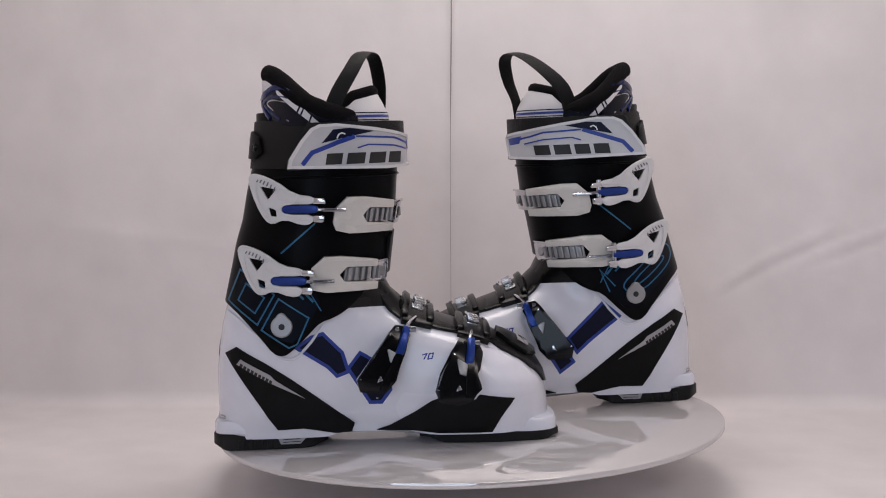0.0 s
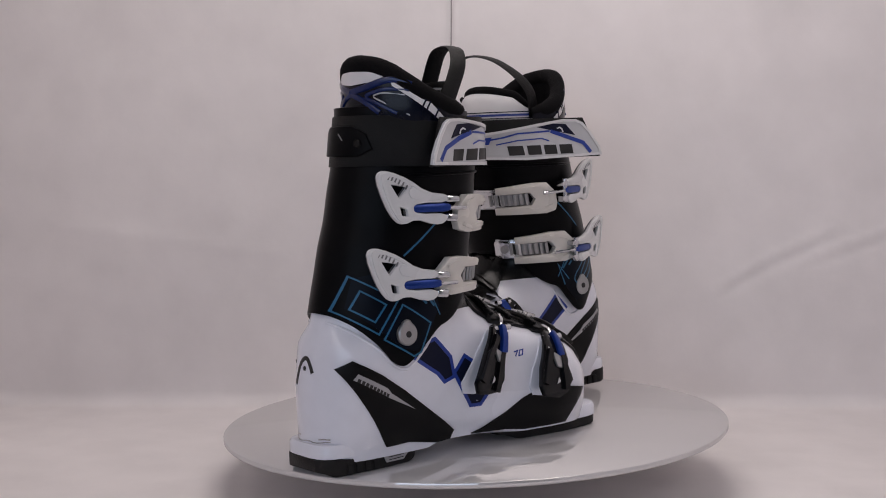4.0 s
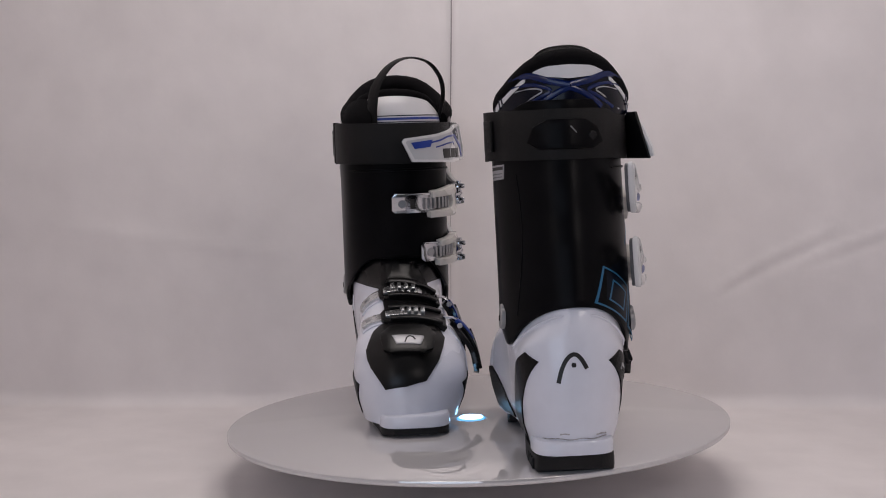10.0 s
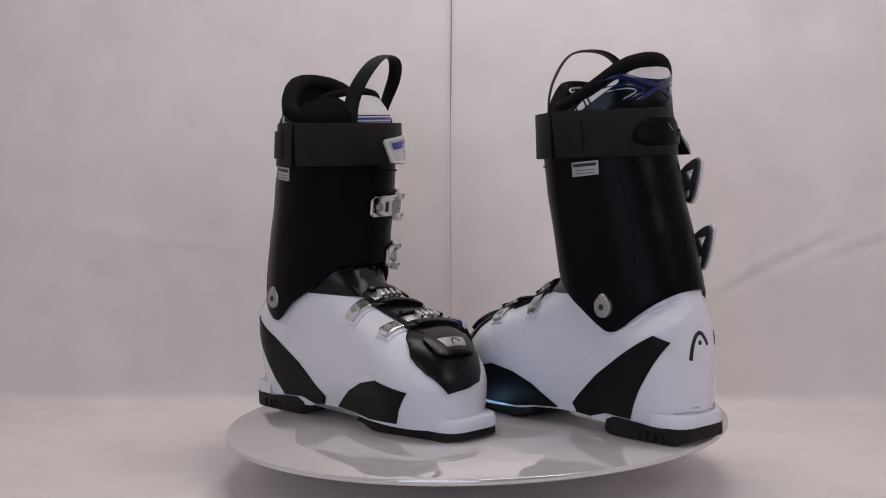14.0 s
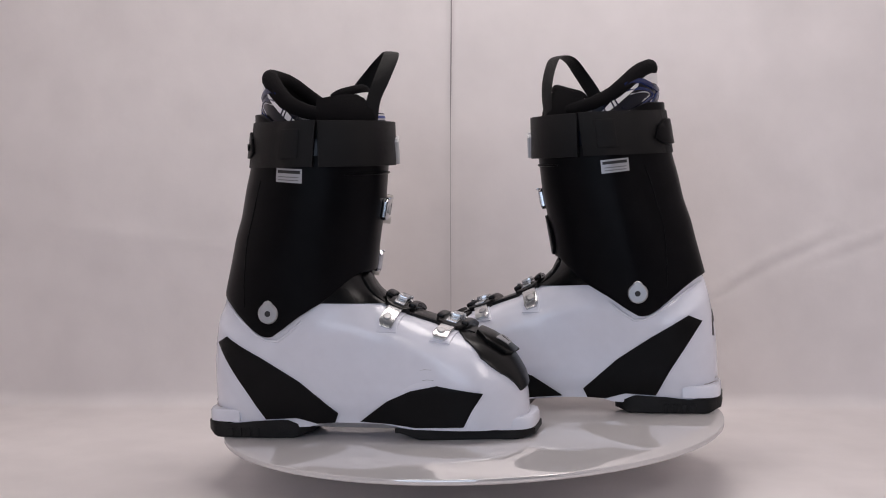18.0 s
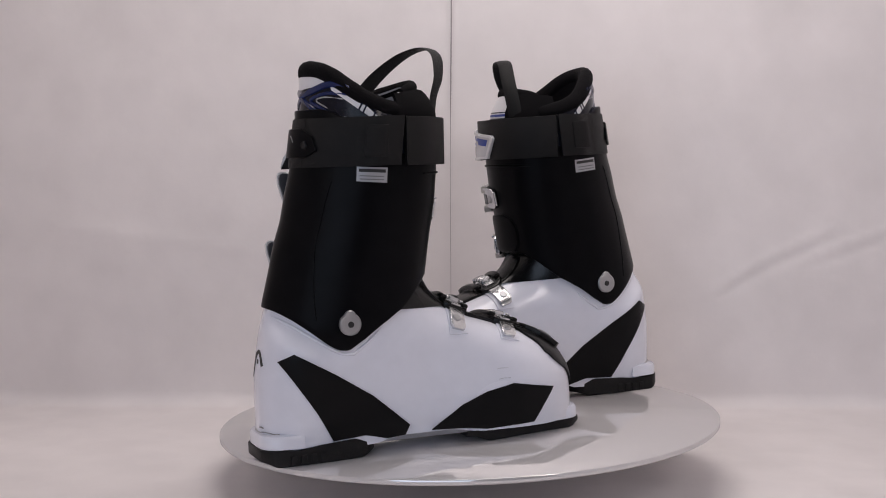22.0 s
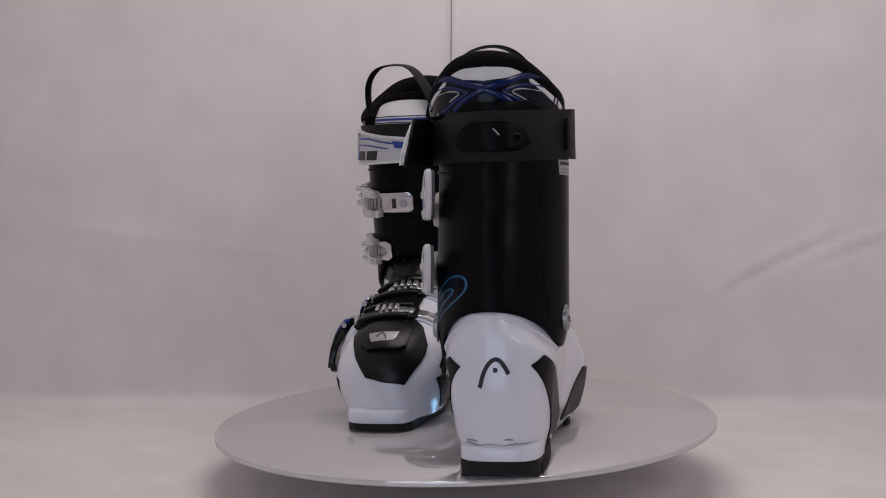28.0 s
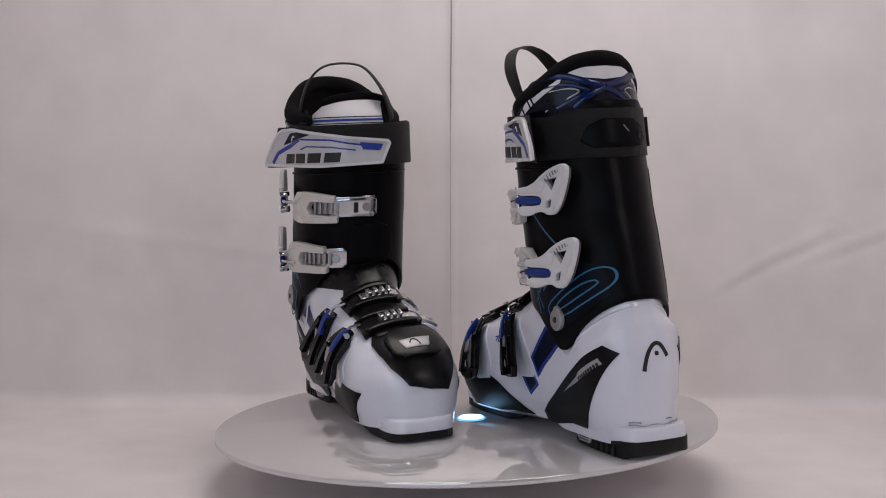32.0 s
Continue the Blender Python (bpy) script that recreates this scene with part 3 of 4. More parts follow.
    for k, (dx, dz) in enumerate(((0, 0), (-0.0135, -0.067))):
        pl = lambda x, z, d: P(x + dx, 0.0785 + (x - 0.100) * 0.32 + d, z + dz)
        holes = (mm([(52, 258.5), (67, 255.5), (59, 246)]), mm([(59.5, 238.5), (66, 236), (66.5, 229.5), (61, 230.5)]))
        bk = add("buckle_lever", slab(lever_poly, lambda x, z, d: pl(x, z, d + 0.0005), 0.0050, 0.0014, holes), M_LEVER, None, "white plastic buckle lever")
        mid = (0.068, 0.245)
        # rear of the lever, its shade put into a dark grey slab
        add("lever_back", slab([(mid[0] + (x - mid[0]) * 0.95, mid[1] + (z - mid[1]) * 0.94) for x, z in lever_poly], lambda x, z, d: pl(x, z, d - 0.0025), 0.0036, 0.0008, holes), M_LEVERBACK, bk, "back of the lever, shade put into its dark grey")
        add("lever_link", slab(mm([(72, 232.5), (70.5, 236), (73, 240.2), (100, 240.2), (106, 239), (106, 233), (100, 232)]), lambda x, z, d: pl(x, z, d - 0.002), 0.0066, 0.002), M_BLUE, bk, "blue metal buckle link")
        rim = round_off(mm([(42.5, 264), (45, 269.2), (52, 268.2), (67, 261.2), (83, 248.8), (98, 246.4), (83, 247.6), (66, 259.6), (51, 266.4), (47, 262), (50, 243), (58, 228.5), (62, 224.5), (57, 226.5), (48.5, 242), (42.5, 264)]), 1)
        add("lever_rim", slab(rim[:-1], lambda x, z, d: pl(x, z, d + 0.0052), 0.0013, 0.0), M_LEVER, bk)
        add("lever_pad", slab(round_off(mm([(70, 243.5), (98, 242.8), (103, 247), (88, 249), (72, 257), (66, 252), (70, 243.5)]), 1)[:-1], lambda x, z, d: pl(x, z, d + 0.0050), 0.0012, 0.0004), M_LEVER, bk)
        add("lever_pin", tube([pl(0.1045, 0.2490, 0.0015), pl(0.1045, 0.2225, 0.0015)], 0.0027, n=12), M_STEEL, bk, "bright steel hinge pin")
        for h in range(7):
            hx, hz = 47 + h * 3.1, 267.2 - h * 0.35 - h * h * 0.21
            add("lever_line", slab(mm([(hx, hz), (hx + 1.3, hz - 0.3), (hx - 0.6, hz - 4.2), (hx - 1.9, hz - 3.6)]), lambda x, z, d: pl(x, z, d + 0.0053), 0.0004, 0), M_GREYPRINT, bk)
        add("lever_line", slab(mm([(70, 256.0), (84, 246.6), (98, 244.8), (98, 243.8), (82, 245.2)]), lambda x, z, d: pl(x, z, d + 0.0053), 0.0004, 0), M_GREYPRINT, bk)
        add("hinge", slab(mm([(100, 247), (113, 246), (114, 240.5), (101, 240.5)]), lambda x, z, d: pl(x, z, d - 0.006), 0.0115, 0.0016), M_STEEL, bk)
        add("hinge", slab(mm([(101, 230.5), (112, 230), (111, 223), (101, 223.5)]), lambda x, z, d: pl(x, z, d - 0.006), 0.0115, 0.0016), M_STEEL, bk)
        add("link_rod", tube([pl(0.103, 0.2355, 0.002), pl(0.114, 0.235, 0.000), pl(0.131, 0.234, -0.014)], 0.0019), M_STEEL, bk)
        # catch frame with ladder, wrapped round the front
        c0 = s_at(0.114 + dx * 0.9) - (0.0095 if m < 0 else 0.0025)
        z0 = 0.2285 + dz * 0.83
        end = 0.036 if k == 0 else 0.046
        fr = add("buckle_catch", sheet([(c0 + 0.004, z0 + 0.007), (c0 - 0.006, z0 + 0.0175), (c0 - 0.022, z0 + 0.0175), (end, z0 + 0.013), (end, z0 + 0.0065), (c0 - 0.026, z0 + 0.0075), (c0 - 0.021, z0), (c0 - 0.026, z0 - 0.0065), (end - 0.003, z0 - 0.0085), (end - 0.003, z0 - 0.0155), (c0 - 0.012, z0 - 0.0165), (c0, z0 - 0.0135), (c0 + 0.004, z0 - 0.006)], on_cuff(), 0.0105, 0.006, base=0.0025, bev=0.0014, out=from_axis), M_CATCH, None, "creamy white plastic buckle catch")
        for zr in (0.0128, -0.0118):
            line_on("catch_rail", [(c0 - 0.004, z0 + zr * 0.72), (c0 - 0.014, z0 + zr), (end + 0.004, z0 + zr * 0.84)], 0.0030, M_CATCH, fr, on_cuff(), 0.0117, 0.0095, from_axis)
        add("ladder", sheet([(c0 - 0.0265, z0 + 0.0062), (end - 0.018, z0 + 0.0045), (end - 0.018, z0 - 0.0075), (c0 - 0.0265, z0 - 0.0062)], on_cuff(), 0.0045, 0.006, out=from_axis), M_DULL, fr, "grey toothed ladder")
        for j in range(10):
            s = c0 - 0.0285 - j * 0.0060
            if s < end - 0.006:
                break
            add("tooth", sheet([(s, z0 + 0.0062), (s - 0.0032, z0 + 0.006), (s - 0.0032, z0 - 0.0066), (s, z0 - 0.0064)], on_cuff(), 0.0078, 0.01, base=0.004, bev=0.0008, out=from_axis), M_DULL, fr)
        e2 = -0.006 if k == 0 else 0.024
        bp = add("catch_base", sheet([(end + 0.006, z0 + 0.009), (e2 + 0.004, z0 + 0.0115), (e2, z0 + 0.008), (e2, z0 - 0.007), (e2 + 0.004, z0 - 0.0105), (end + 0.006, z0 - 0.0105)], on_cuff(), 0.0055, 0.006, bev=0.0012, out=from_axis), M_STEEL, fr, "bright steel ladder base plate")
        # flat black sheet paints the dark inside of a slot
        add("slot_shade", sheet([(e2 + 0.024, z0 + 0.0055), (e2 + 0.0195, z0 + 0.0055), (e2 + 0.0195, z0 - 0.0055), (e2 + 0.024, z0 - 0.0055)], on_cuff(), 0.0059, 0.01, base=0.005, out=from_axis), M_BLACKPRINT, bp)
        add("base_lip", sheet([(end + 0.004, z0 + 0.0112), (e2 + 0.003, z0 + 0.0122), (e2 + 0.003, z0 + 0.0102), (end + 0.004, z0 + 0.0092)], on_cuff(), 0.0074, 0.006, base=0.004, bev=0.0006, out=from_axis), M_STEEL, bp)
        q = P(*cuff_s(e2 + 0.011, z0 - 0.0005, 0.005))
        add("rivet", disc_bm(q, from_axis(q).normalized(), 0.0048, 0.0016, 18, 0.0006), M_DULL, bp)

    if m < 0:
        add("cuff_flap", sheet([(0.022, 0.1690), (0.022, 0.2035), (0.016, 0.2090), (-0.010, 0.2110), (-0.022, 0.2060), (-0.028, 0.1960), (-0.028, 0.1780), (-0.022, 0.1690)], on_cuff(), 0.0030, 0.005, bev=0.0014, out=from_axis), M_CUFF, cuff)

    # smooth black dome that comes out under the cuff's arch
    rows = []
    for i in range(57):
        a = -1.38 + 2.76 * i / 56
        sn = math.sin(a)
        edge = smooth(0.45, 1.15, abs(a))
        p0 = P(*cuff_xy(a, 0.19, -0.014 + 0.007 * edge), 0.19)
        p1 = P(*cuff_xy(a, 0.165, -0.010 + 0.004 * edge), 0.1505)
        p2 = on_top(0.194 - 0.034 * sn * sn, 0.003 + 0.036 * sn) + Vector((0, 0, 0.0036))
        p2 = p2.lerp(P(*cuff_xy(a, 0.14, -0.0052), 0.1385), edge)
        rows.append([p0 * (1 - t) ** 2 + p1 * (2 * t * (1 - t)) + p2 * t * t for t in (k / 18 for k in range(19))])
    add("ankle_dome", grid_mesh(rows, False), M_TONGUE, cuff, "smooth black shell tongue at the ankle", 80)

    # instep: black gaiter under two ratchet straps
    g = add("instep_gaiter", sheet(mm([(154, 28), (166, 35), (182, 41), (215, 42), (252, 40), (272, 36), (272, -10), (252, -13), (215, -14), (182, -14), (166, -14), (154, -12)]), on_top, 0.0032, 0.007, bev=0.001, out=up), M_RUBBER, None, "black soft plastic instep gaiter")
    for cx, lo, hi, outer_lever, link in (
        (0.194, -0.017, 0.044, [(137, 61), (134.5, 71), (150, 92), (166, 113), (171, 117), (186, 113), (182, 94), (175.5, 79), (172, 68), (163, 59), (149, 59)], [(171, 93), (178.5, 114), (185.5, 111.5), (179, 91)]),
        (0.248, -0.018, 0.047, [(212, 50), (209, 58), (214, 74), (225, 93), (233, 102), (247, 99), (254, 88), (249.5, 71), (252, 58), (245, 50), (232, 46.5)], [(237.5, 80), (239.5, 98.5), (246.5, 98), (245, 79)]),
    ):
        band = add("instep_strap", sheet([(cx - 0.012, lo + 0.003), (cx - 0.006, lo), (cx + 0.006, lo), (cx + 0.012, lo + 0.003), (cx + 0.015, lo + 0.010), (cx + 0.015, hi), (cx - 0.015, hi), (cx - 0.015, lo + 0.010)], on_top, 0.0065, 0.006, bev=0.0012, out=up), M_RUBBER, None, "black rubber instep strap")
        for d in (-0.0125, 0.0125):
            add("strap_rail", sheet([(cx + d - 0.0035, lo + 0.009), (cx + d + 0.0035, lo + 0.009), (cx + d + 0.0035, hi - 0.004), (cx + d - 0.0035, hi - 0.004)], on_top, 0.0100, 0.006, base=0.005, bev=0.0017, out=up), M_RUBBER, band)
        add("ladder", sheet([(cx - 0.0056, lo + 0.005), (cx + 0.0056, lo + 0.005), (cx + 0.0056, 0.026), (cx - 0.0056, 0.026)], on_top, 0.0080, 0.006, base=0.004, bev=0.0006, out=up), M_LADDER, band, "satin metal ladder")
        w0 = -0.005 if cx < 0.22 else 0.002
        for j in range(4):
            w = w0 + j * 0.0066
            add("tooth", sheet([(cx - 0.0058, w), (cx + 0.0058, w), (cx + 0.0058, w + 0.0042), (cx - 0.0058, w + 0.0042)], on_top, 0.0128, 0.01, base=0.007, bev=0.0014, out=up), M_LADDER, band)
        q = on_top(cx + 0.0125, w0 + 0.002) + Vector((0.001, 0, 0.0105))
        add("rivet", disc_bm(q, (0.4, -m * 0.3, 1), 0.0022, 0.0016, 12, 0.0005), M_LADDER, band)
        # clip plate riveted to the inner side
        down = lambda q: Vector((0.1, -m * 0.6, 1))
        cl = add("clip_plate", sheet([(cx - 0.0060, lo + 0.006), (cx + 0.0075, lo + 0.006), (cx + 0.0015, lo - 0.0165), (cx - 0.0005, lo - 0.0185), (cx - 0.0115, lo - 0.0180), (cx - 0.0130, lo - 0.0155)], on_top, 0.0052, 0.004, bev=0.0009, out=down), M_LADDER, shell, "satin metal clip plate")
        q, e1, e2 = (on_top(cx - 0.0055 + dx, lo - 0.0115 + dw) for dx, dw in ((0, 0), (0.002, 0), (0, 0.002)))
        nrm = (e1 - q).cross(e2 - q).normalized()
        nrm = nrm if nrm.z > 0 else -nrm
        add("rivet", disc_bm(q + nrm * 0.0048, nrm, 0.0042, 0.0014, 16, 0.0005), M_DULL, cl)
        add("clip_socket", sheet([(cx - 0.0090, lo + 0.004), (cx + 0.0105, lo + 0.004), (cx + 0.0045, lo - 0.0195), (cx - 0.0150, lo - 0.0205)], on_top, 0.0016, 0.004, bev=0.0007, out=down), M_SHELL, shell)
        # lever on the outer side
        so = lambda q: Vector((0, m, 0.35))
        z_low, z_high = min(q[1] for q in outer_lever) * 0.001, max(q[1] for q in outer_lever) * 0.001
        x_high = max(q[0] for q in outer_lever) * 0.001
        off = lambda x, z: on_shell(True)(x, z) + Vector((0, m * (0.24 * max(x_high - x, 0.0) + 0.005 * smooth(z_high - 0.008, z_low, z)), 0))
        lv = add("instep_lever", sheet(mm(outer_lever), off, 0.0080, 0.006, base=0.0025, bev=0.0022, out=so), M_BLACKLEVER, None, "glossy black instep buckle lever")
        lo_l, hi_l = outer_lever[1], outer_lever[3]
        lo_r, hi_r = outer_lever[-2], outer_lever[5]
        for (x0, z0), (x2, z2), sx in ((lo_l, hi_l, 4.5), (lo_r, hi_r, -4.0)):
            arm = [(x0 + sx, z0 + 1.0), (x0 * 0.5 + x2 * 0.5 + sx * 0.9, z0 * 0.5 + z2 * 0.5), (x2 + sx * 0.7, z2 - 5.0)]
            add("lever_arm", ribbon(mm(arm), 0.0062, off, 0.0112, 0.0070, so, 0.004), M_BLACKLEVER, lv)
        add("lever_link", sheet(mm(link), off, 0.0122, 0.005, base=0.007, bev=0.0018, out=so), M_BLUE, lv, "blue metal buckle link")
        lx, lz = outer_lever[0][0], outer_lever[0][1]
        bx0, bz0 = link[0]
        add("lever_bracket", sheet(mm([(bx0 - 8, bz0 + 6), (bx0 - 5, bz0 - 8), (bx0 + 1, bz0 - 10), (bx0 + 3, bz0 - 1)]), off, 0.0105, 0.006, base=0.0075, bev=0.0008, out=so), M_DULL, lv, "satin metal bracket")
        line_on("lever_trim", mm([(outer_lever[1][0] + 2.5, outer_lever[1][1] + 1), (outer_lever[2][0] + 1.0, outer_lever[2][1] - 3), (outer_lever[2][0] + 5, outer_lever[2][1] + 4), (outer_lever[3][0] + 3, outer_lever[3][1] - 3)]), 0.0020, M_STEEL, lv, off, 0.0085, 0.0078, so)
        for ex, ez, g in ((19, 10, 3.0), (29, 14, 2.6)):
            add("lever_eye", sheet(mm([(lx + ex - g, lz + ez - g), (lx + ex + g * 0.2, lz + ez + g), (lx + ex + g, lz + ez - g * 0.4)]), off, 0.0098, 0.01, base=0.0075, bev=0.0004, out=so), M_STEEL, lv)
        # wire bail from the link to the strap
        a = on_shell(True)(link[1][0] * 0.001 + 0.004, link[1][1] * 0.001 - 0.003) + Vector((0, m * 0.008, 0.006))
        b = on_top(cx, hi - 0.004) + Vector((0, m * 0.004, 0.007))
        add("bail", tube([a, (a + b) / 2 + Vector((0, m * 0.002, 0.002)), b], 0.0017), M_STEEL, lv)
        for dx in (-0.008, 0.008):
            c = a + Vector((dx, 0, -0.001))
            add("lever_pin", tube([c + Vector((-0.003, 0, 0)), c + Vector((0.003, 0, 0))], 0.0030), M_STEEL, lv)
        add("lever_socket", sheet([(q0 * 0.001 + (0.003 if q0 > 200 else 0), q1 * 0.001 - 0.002) for q0, q1 in outer_lever], on_shell(True), 0.0016, 0.008, bev=0.0006, out=so), M_SHELL, shell)

    # toe plate with raised block and emblem
    tp = add("toe_plate", sheet(toe_poly([(84, -18), (78, -27), (70, -31), (62, -35), (52, -34), (42, -31), (32, -25), (22, -18), (23, 2), (27, 22), (36, 30), (44, 36), (58, 42), (70, 45), (80, 40), (86, 15)]), on_toe, 0.0022, 0.005, bev=0.0008, out=toe_out), M_RUBBER, None, "black toe plate with raised block")
    blk = add("toe_block", sheet(toe_poly([(74, -9), (66, -19), (50, -17), (46, -10), (46, 21), (51, 30), (66, 34), (75, 24)]), on_toe, 0.0068, 0.006, base=0.0015, bev=0.0022, out=toe_out), M_RUBBER, tp)
    em = add("toe_emblem", sheet(toe_poly([(61, -9), (60, 22), (52, 18), (52.5, -5)]), on_toe, 0.0076, 0.006, base=0.006, bev=0.0004, out=toe_out), M_SILVER, blk, "small silver emblem plate")
    line_on("emblem_mark", toe_poly([(53.5, 3), (57, 5), (59, 8), (58, 11), (56, 13)]), 0.0014, M_BLACKPRINT, em, on_toe, 0.0079, 0.0072, toe_out)
    # arch mark on the heel
    line = mm([(14, 80), (11, 91), (6.5, 100), (1, 104.5), (-4, 103.5), (-8, 98.5), (-11.5, 92)])
    if m < 0:
        line = [(-w, z) for w, z in line]
    line_on("heel_mark", [tuple(q.xy) for q in curve([(u, v, 0) for u, v in line], 4)], 0.0037, M_BLACKPRINT, shell, on_heel, 0.0004, -0.0003, lambda q: Vector((-1, 0, 0)))
    print_on("heel_mark", [[(-0.0015, 0.0935), (0.0015, 0.0935), (0.0022, 0.0955), (0.0015, 0.0975), (-0.0015, 0.0975), (-0.0022, 0.0955)]], M_BLACKPRINT, shell, on_heel, 0.0004, -0.0003, lambda q: Vector((-1, 0, 0)))

    # block graphics: outlined on the cuff, filled on the shell
    side = cuff_side(True)
    so = side_out(True)
    if m < 0:
        cuff_lines = ([(26, 178), (60, 155), (42, 126), (12, 148), (26, 178)], [(32, 165), (50, 152), (40, 137), (23, 149), (32, 165)], [(64, 151), (92, 132), (80, 107), (72, 104), (46, 121), (64, 151)])
        fills = ([(78, 102), (93, 112), (104, 115), (122, 96), (127, 77), (116, 73), (108, 82), (96, 90)], [(127, 80), (139, 95), (150, 88), (166, 70), (167, 58), (158, 46), (147, 46)])
    else:
        cuff_lines = ([(84, 133), (60, 153), (37, 173), (22, 176), (17, 163), (27, 150), (64, 123), (84, 133)], [(69, 138), (43, 159), (31, 164), (28, 159), (64, 132), (69, 138)], [(88, 134), (104, 152), (94, 128)])
        fills = ([(167, 73), (152, 81), (133, 52), (148, 41)], [(139, 78), (100, 116), (82, 100), (116, 74), (129, 62)])
    if m > 0:
        cuff_lines = (round_off(cuff_lines[0]), round_off(cuff_lines[1]), cuff_lines[2])
    field = [(20, 150), (28, 176), (60, 184), (96, 168), (103, 146), (91, 124), (76, 108), (62, 112), (44, 128)]
    print_on("cuff_print", [mm(field)], M_CUFFPRINT, cuff, side, 0.00015, -0.0004, from_axis)
    for ln in cuff_lines:
        line_on("cuff_graphic", mm(ln), 0.0015, M_TEAL, cuff, side, 0.0003, -0.0003, from_axis)
    for ln, wd in (([(68, 194), (102, 222)], 0.0016), ([(78, 160), (88, 150)], 0.0022), ([(86, 160), (97, 147)], 0.0022), ([(92, 160), (104, 138)], 0.0012)):
        line_on("cuff_graphic", mm(ln), wd, M_TEAL, cuff, side, 0.0003, -0.0003, from_axis)
    print_on("shell_graphic", [mm(q) for q in fills], M_NAVY, shell, on_shell(True), 0.0003, -0.0003, so, 0.008)
    for q in fills:
        line_on("graphic_edge", mm(q + q[:1]), 0.0034, M_BLUEPRINT, shell, on_shell(True), 0.0005, 0.0001, so)
    # flex mark on the outer side
    for ln in ([(197, 91), (203, 92.5), (199, 85.5)], [(206, 92.5), (211, 93), (209, 86.5), (204, 86), (206, 92.5)]):
        ln = [(204 + (q0 - 204) * 0.78, 89.5 + (q1 - 89.5) * 0.78) for q0, q1 in ln]
        ln = ln if m < 0 else [(408 - q0, q1) for q0, q1 in ln]
        line_on("flex_number", mm(ln), 0.0011, M_BLUEPRINT, shell, on_shell(True), 0.0004, -0.0003, so)

    # liner: printed outer, fleece collar and lining
    LIN, LINW, LINS = -0.0125, 0.0020, 0.006
    top_z = mm([(50, 363), (58, 363), (66, 361.5), (74, 358), (82, 352.5), (90, 346), (98, 338), (108, 330), (120, 324.5), (140, 320), (200, 316)])

    def lin(a, z, grow):
        x, w = cuff_xy(a, min(z, 0.32), grow, grow - LIN + LINW - 0.10 * max(z - 0.325, 0))
        return P(x + max(z - 0.32, 0) * 0.05 - 0.006 * smooth(0.29, 0.33, z), w + LINS * smooth(0.29, 0.33, z), z)

    a_out = 1.14 if m > 0 else 0.95
    rows_o, rows_i, ring = [], [], []
    for i in range(97):
        a = a_out + (2 * math.pi - 0.62 - a_out) * i / 96
        a2 = a if a <= math.pi else a - 2 * math.pi
        qx, qw = cuff_xy(a2, 0.32, LIN, LINW)
        zt = lerp(top_z, qx) - 0.009 * ((qw - CUFF_C) / 0.056) ** 2 * smooth(0.115, 0.075, qx)
        rows_o.append([lin(a2, 0.285 + (zt + 0.002 - 0.285) * k / 8, LIN) for k in range(9)])
        rows_i.append([lin(a2, 0.250 + (zt - 0.250) * k / 6, LIN - 0.013) for k in range(7)])
        ring.append((lin(a2, zt + 0.0025, LIN - 0.0065), a2))
    liner = add("liner", grid_mesh(rows_o, False), M_LINER, None, "padded liner with printed navy back")
    add("lining", grid_mesh(rows_i, False), M_FLEECE, liner, "black fleece lining")
    add("collar", tube([q for q, a in ring], 0.0085, 0.0095, (0, 0, 1), 14, True, 12), M_FLEECE, liner, "rolled black fleece collar")
    bm = grid_mesh([[P(*cuff_xy(a, 0.26, -0.010), 0.262) for a in np.linspace(-math.pi, math.pi, 60, endpoint=False)], [P(0.11, 0.007, 0.255)] * 60], True)
    add("footbed", bm, M_FLEECE, liner)
    # prints at the liner's back
    on_lin = lambda a, z: lin(a if a <= math.pi else a - 2 * math.pi, z, LIN)
    for sg in (1, -1):
        A = lambda k: math.pi + sg * k
        U = 0.06
        f = lambda u, z: on_lin(u / U, z)
        pol = lambda pts: [(A(k) * U, z * 0.001) for k, z in pts]
        print_on("liner_panel", [pol([(0.72, 352), (0.82, 352.5), (1.02, 345), (1.28, 331), (1.56, 316.5), (1.49, 313.5), (1.19, 326), (0.93, 337.5), (0.74, 345.5)])], M_WHITELINER, liner, f, 0.0007, -0.0005, from_axis)
        for k in (1.20, 1.26, 1.40):
            z = 330.0 - (k - 1.22) * 53
            line_on("liner_slash", pol([(k + 0.055, z + 3.6), (k - 0.03, z - 4.8)]), 0.0017, M_NAVY, liner, f, 0.0013, -0.0005, from_axis)

        def cord(nm, pts, r, mat):
            add(nm, tube(curve([f(A(k) * U, z * 0.001) for k, z in pts], 5), r, r * 1.5, [(0, 0, 1)] * (5 * len(pts) - 4), 8), mat, liner)

        cord("liner_piping", [(1.02, 346), (0.86, 350), (0.66, 351), (0.34, 345.5), (0.0, 341.5)], 0.0023, M_LINERBLUE)
        cord("liner_piping", [(0.0, 339.5), (0.20, 335.5), (0.38, 329.5), (0.55, 322)], 0.0019, M_LINERBLUE)
        cord("liner_piping", [(0.98, 341), (0.66, 343), (0.40, 339.5), (0.33, 336), (0.50, 331), (0.80, 321)], 0.0012, M_LINERBLUE)
        cord("liner_edge", [(0.92, 337), (0.62, 339.5), (0.46, 337), (0.60, 331.5), (0.98, 319)], 0.0005, M_SILVER)
    U = 0.06
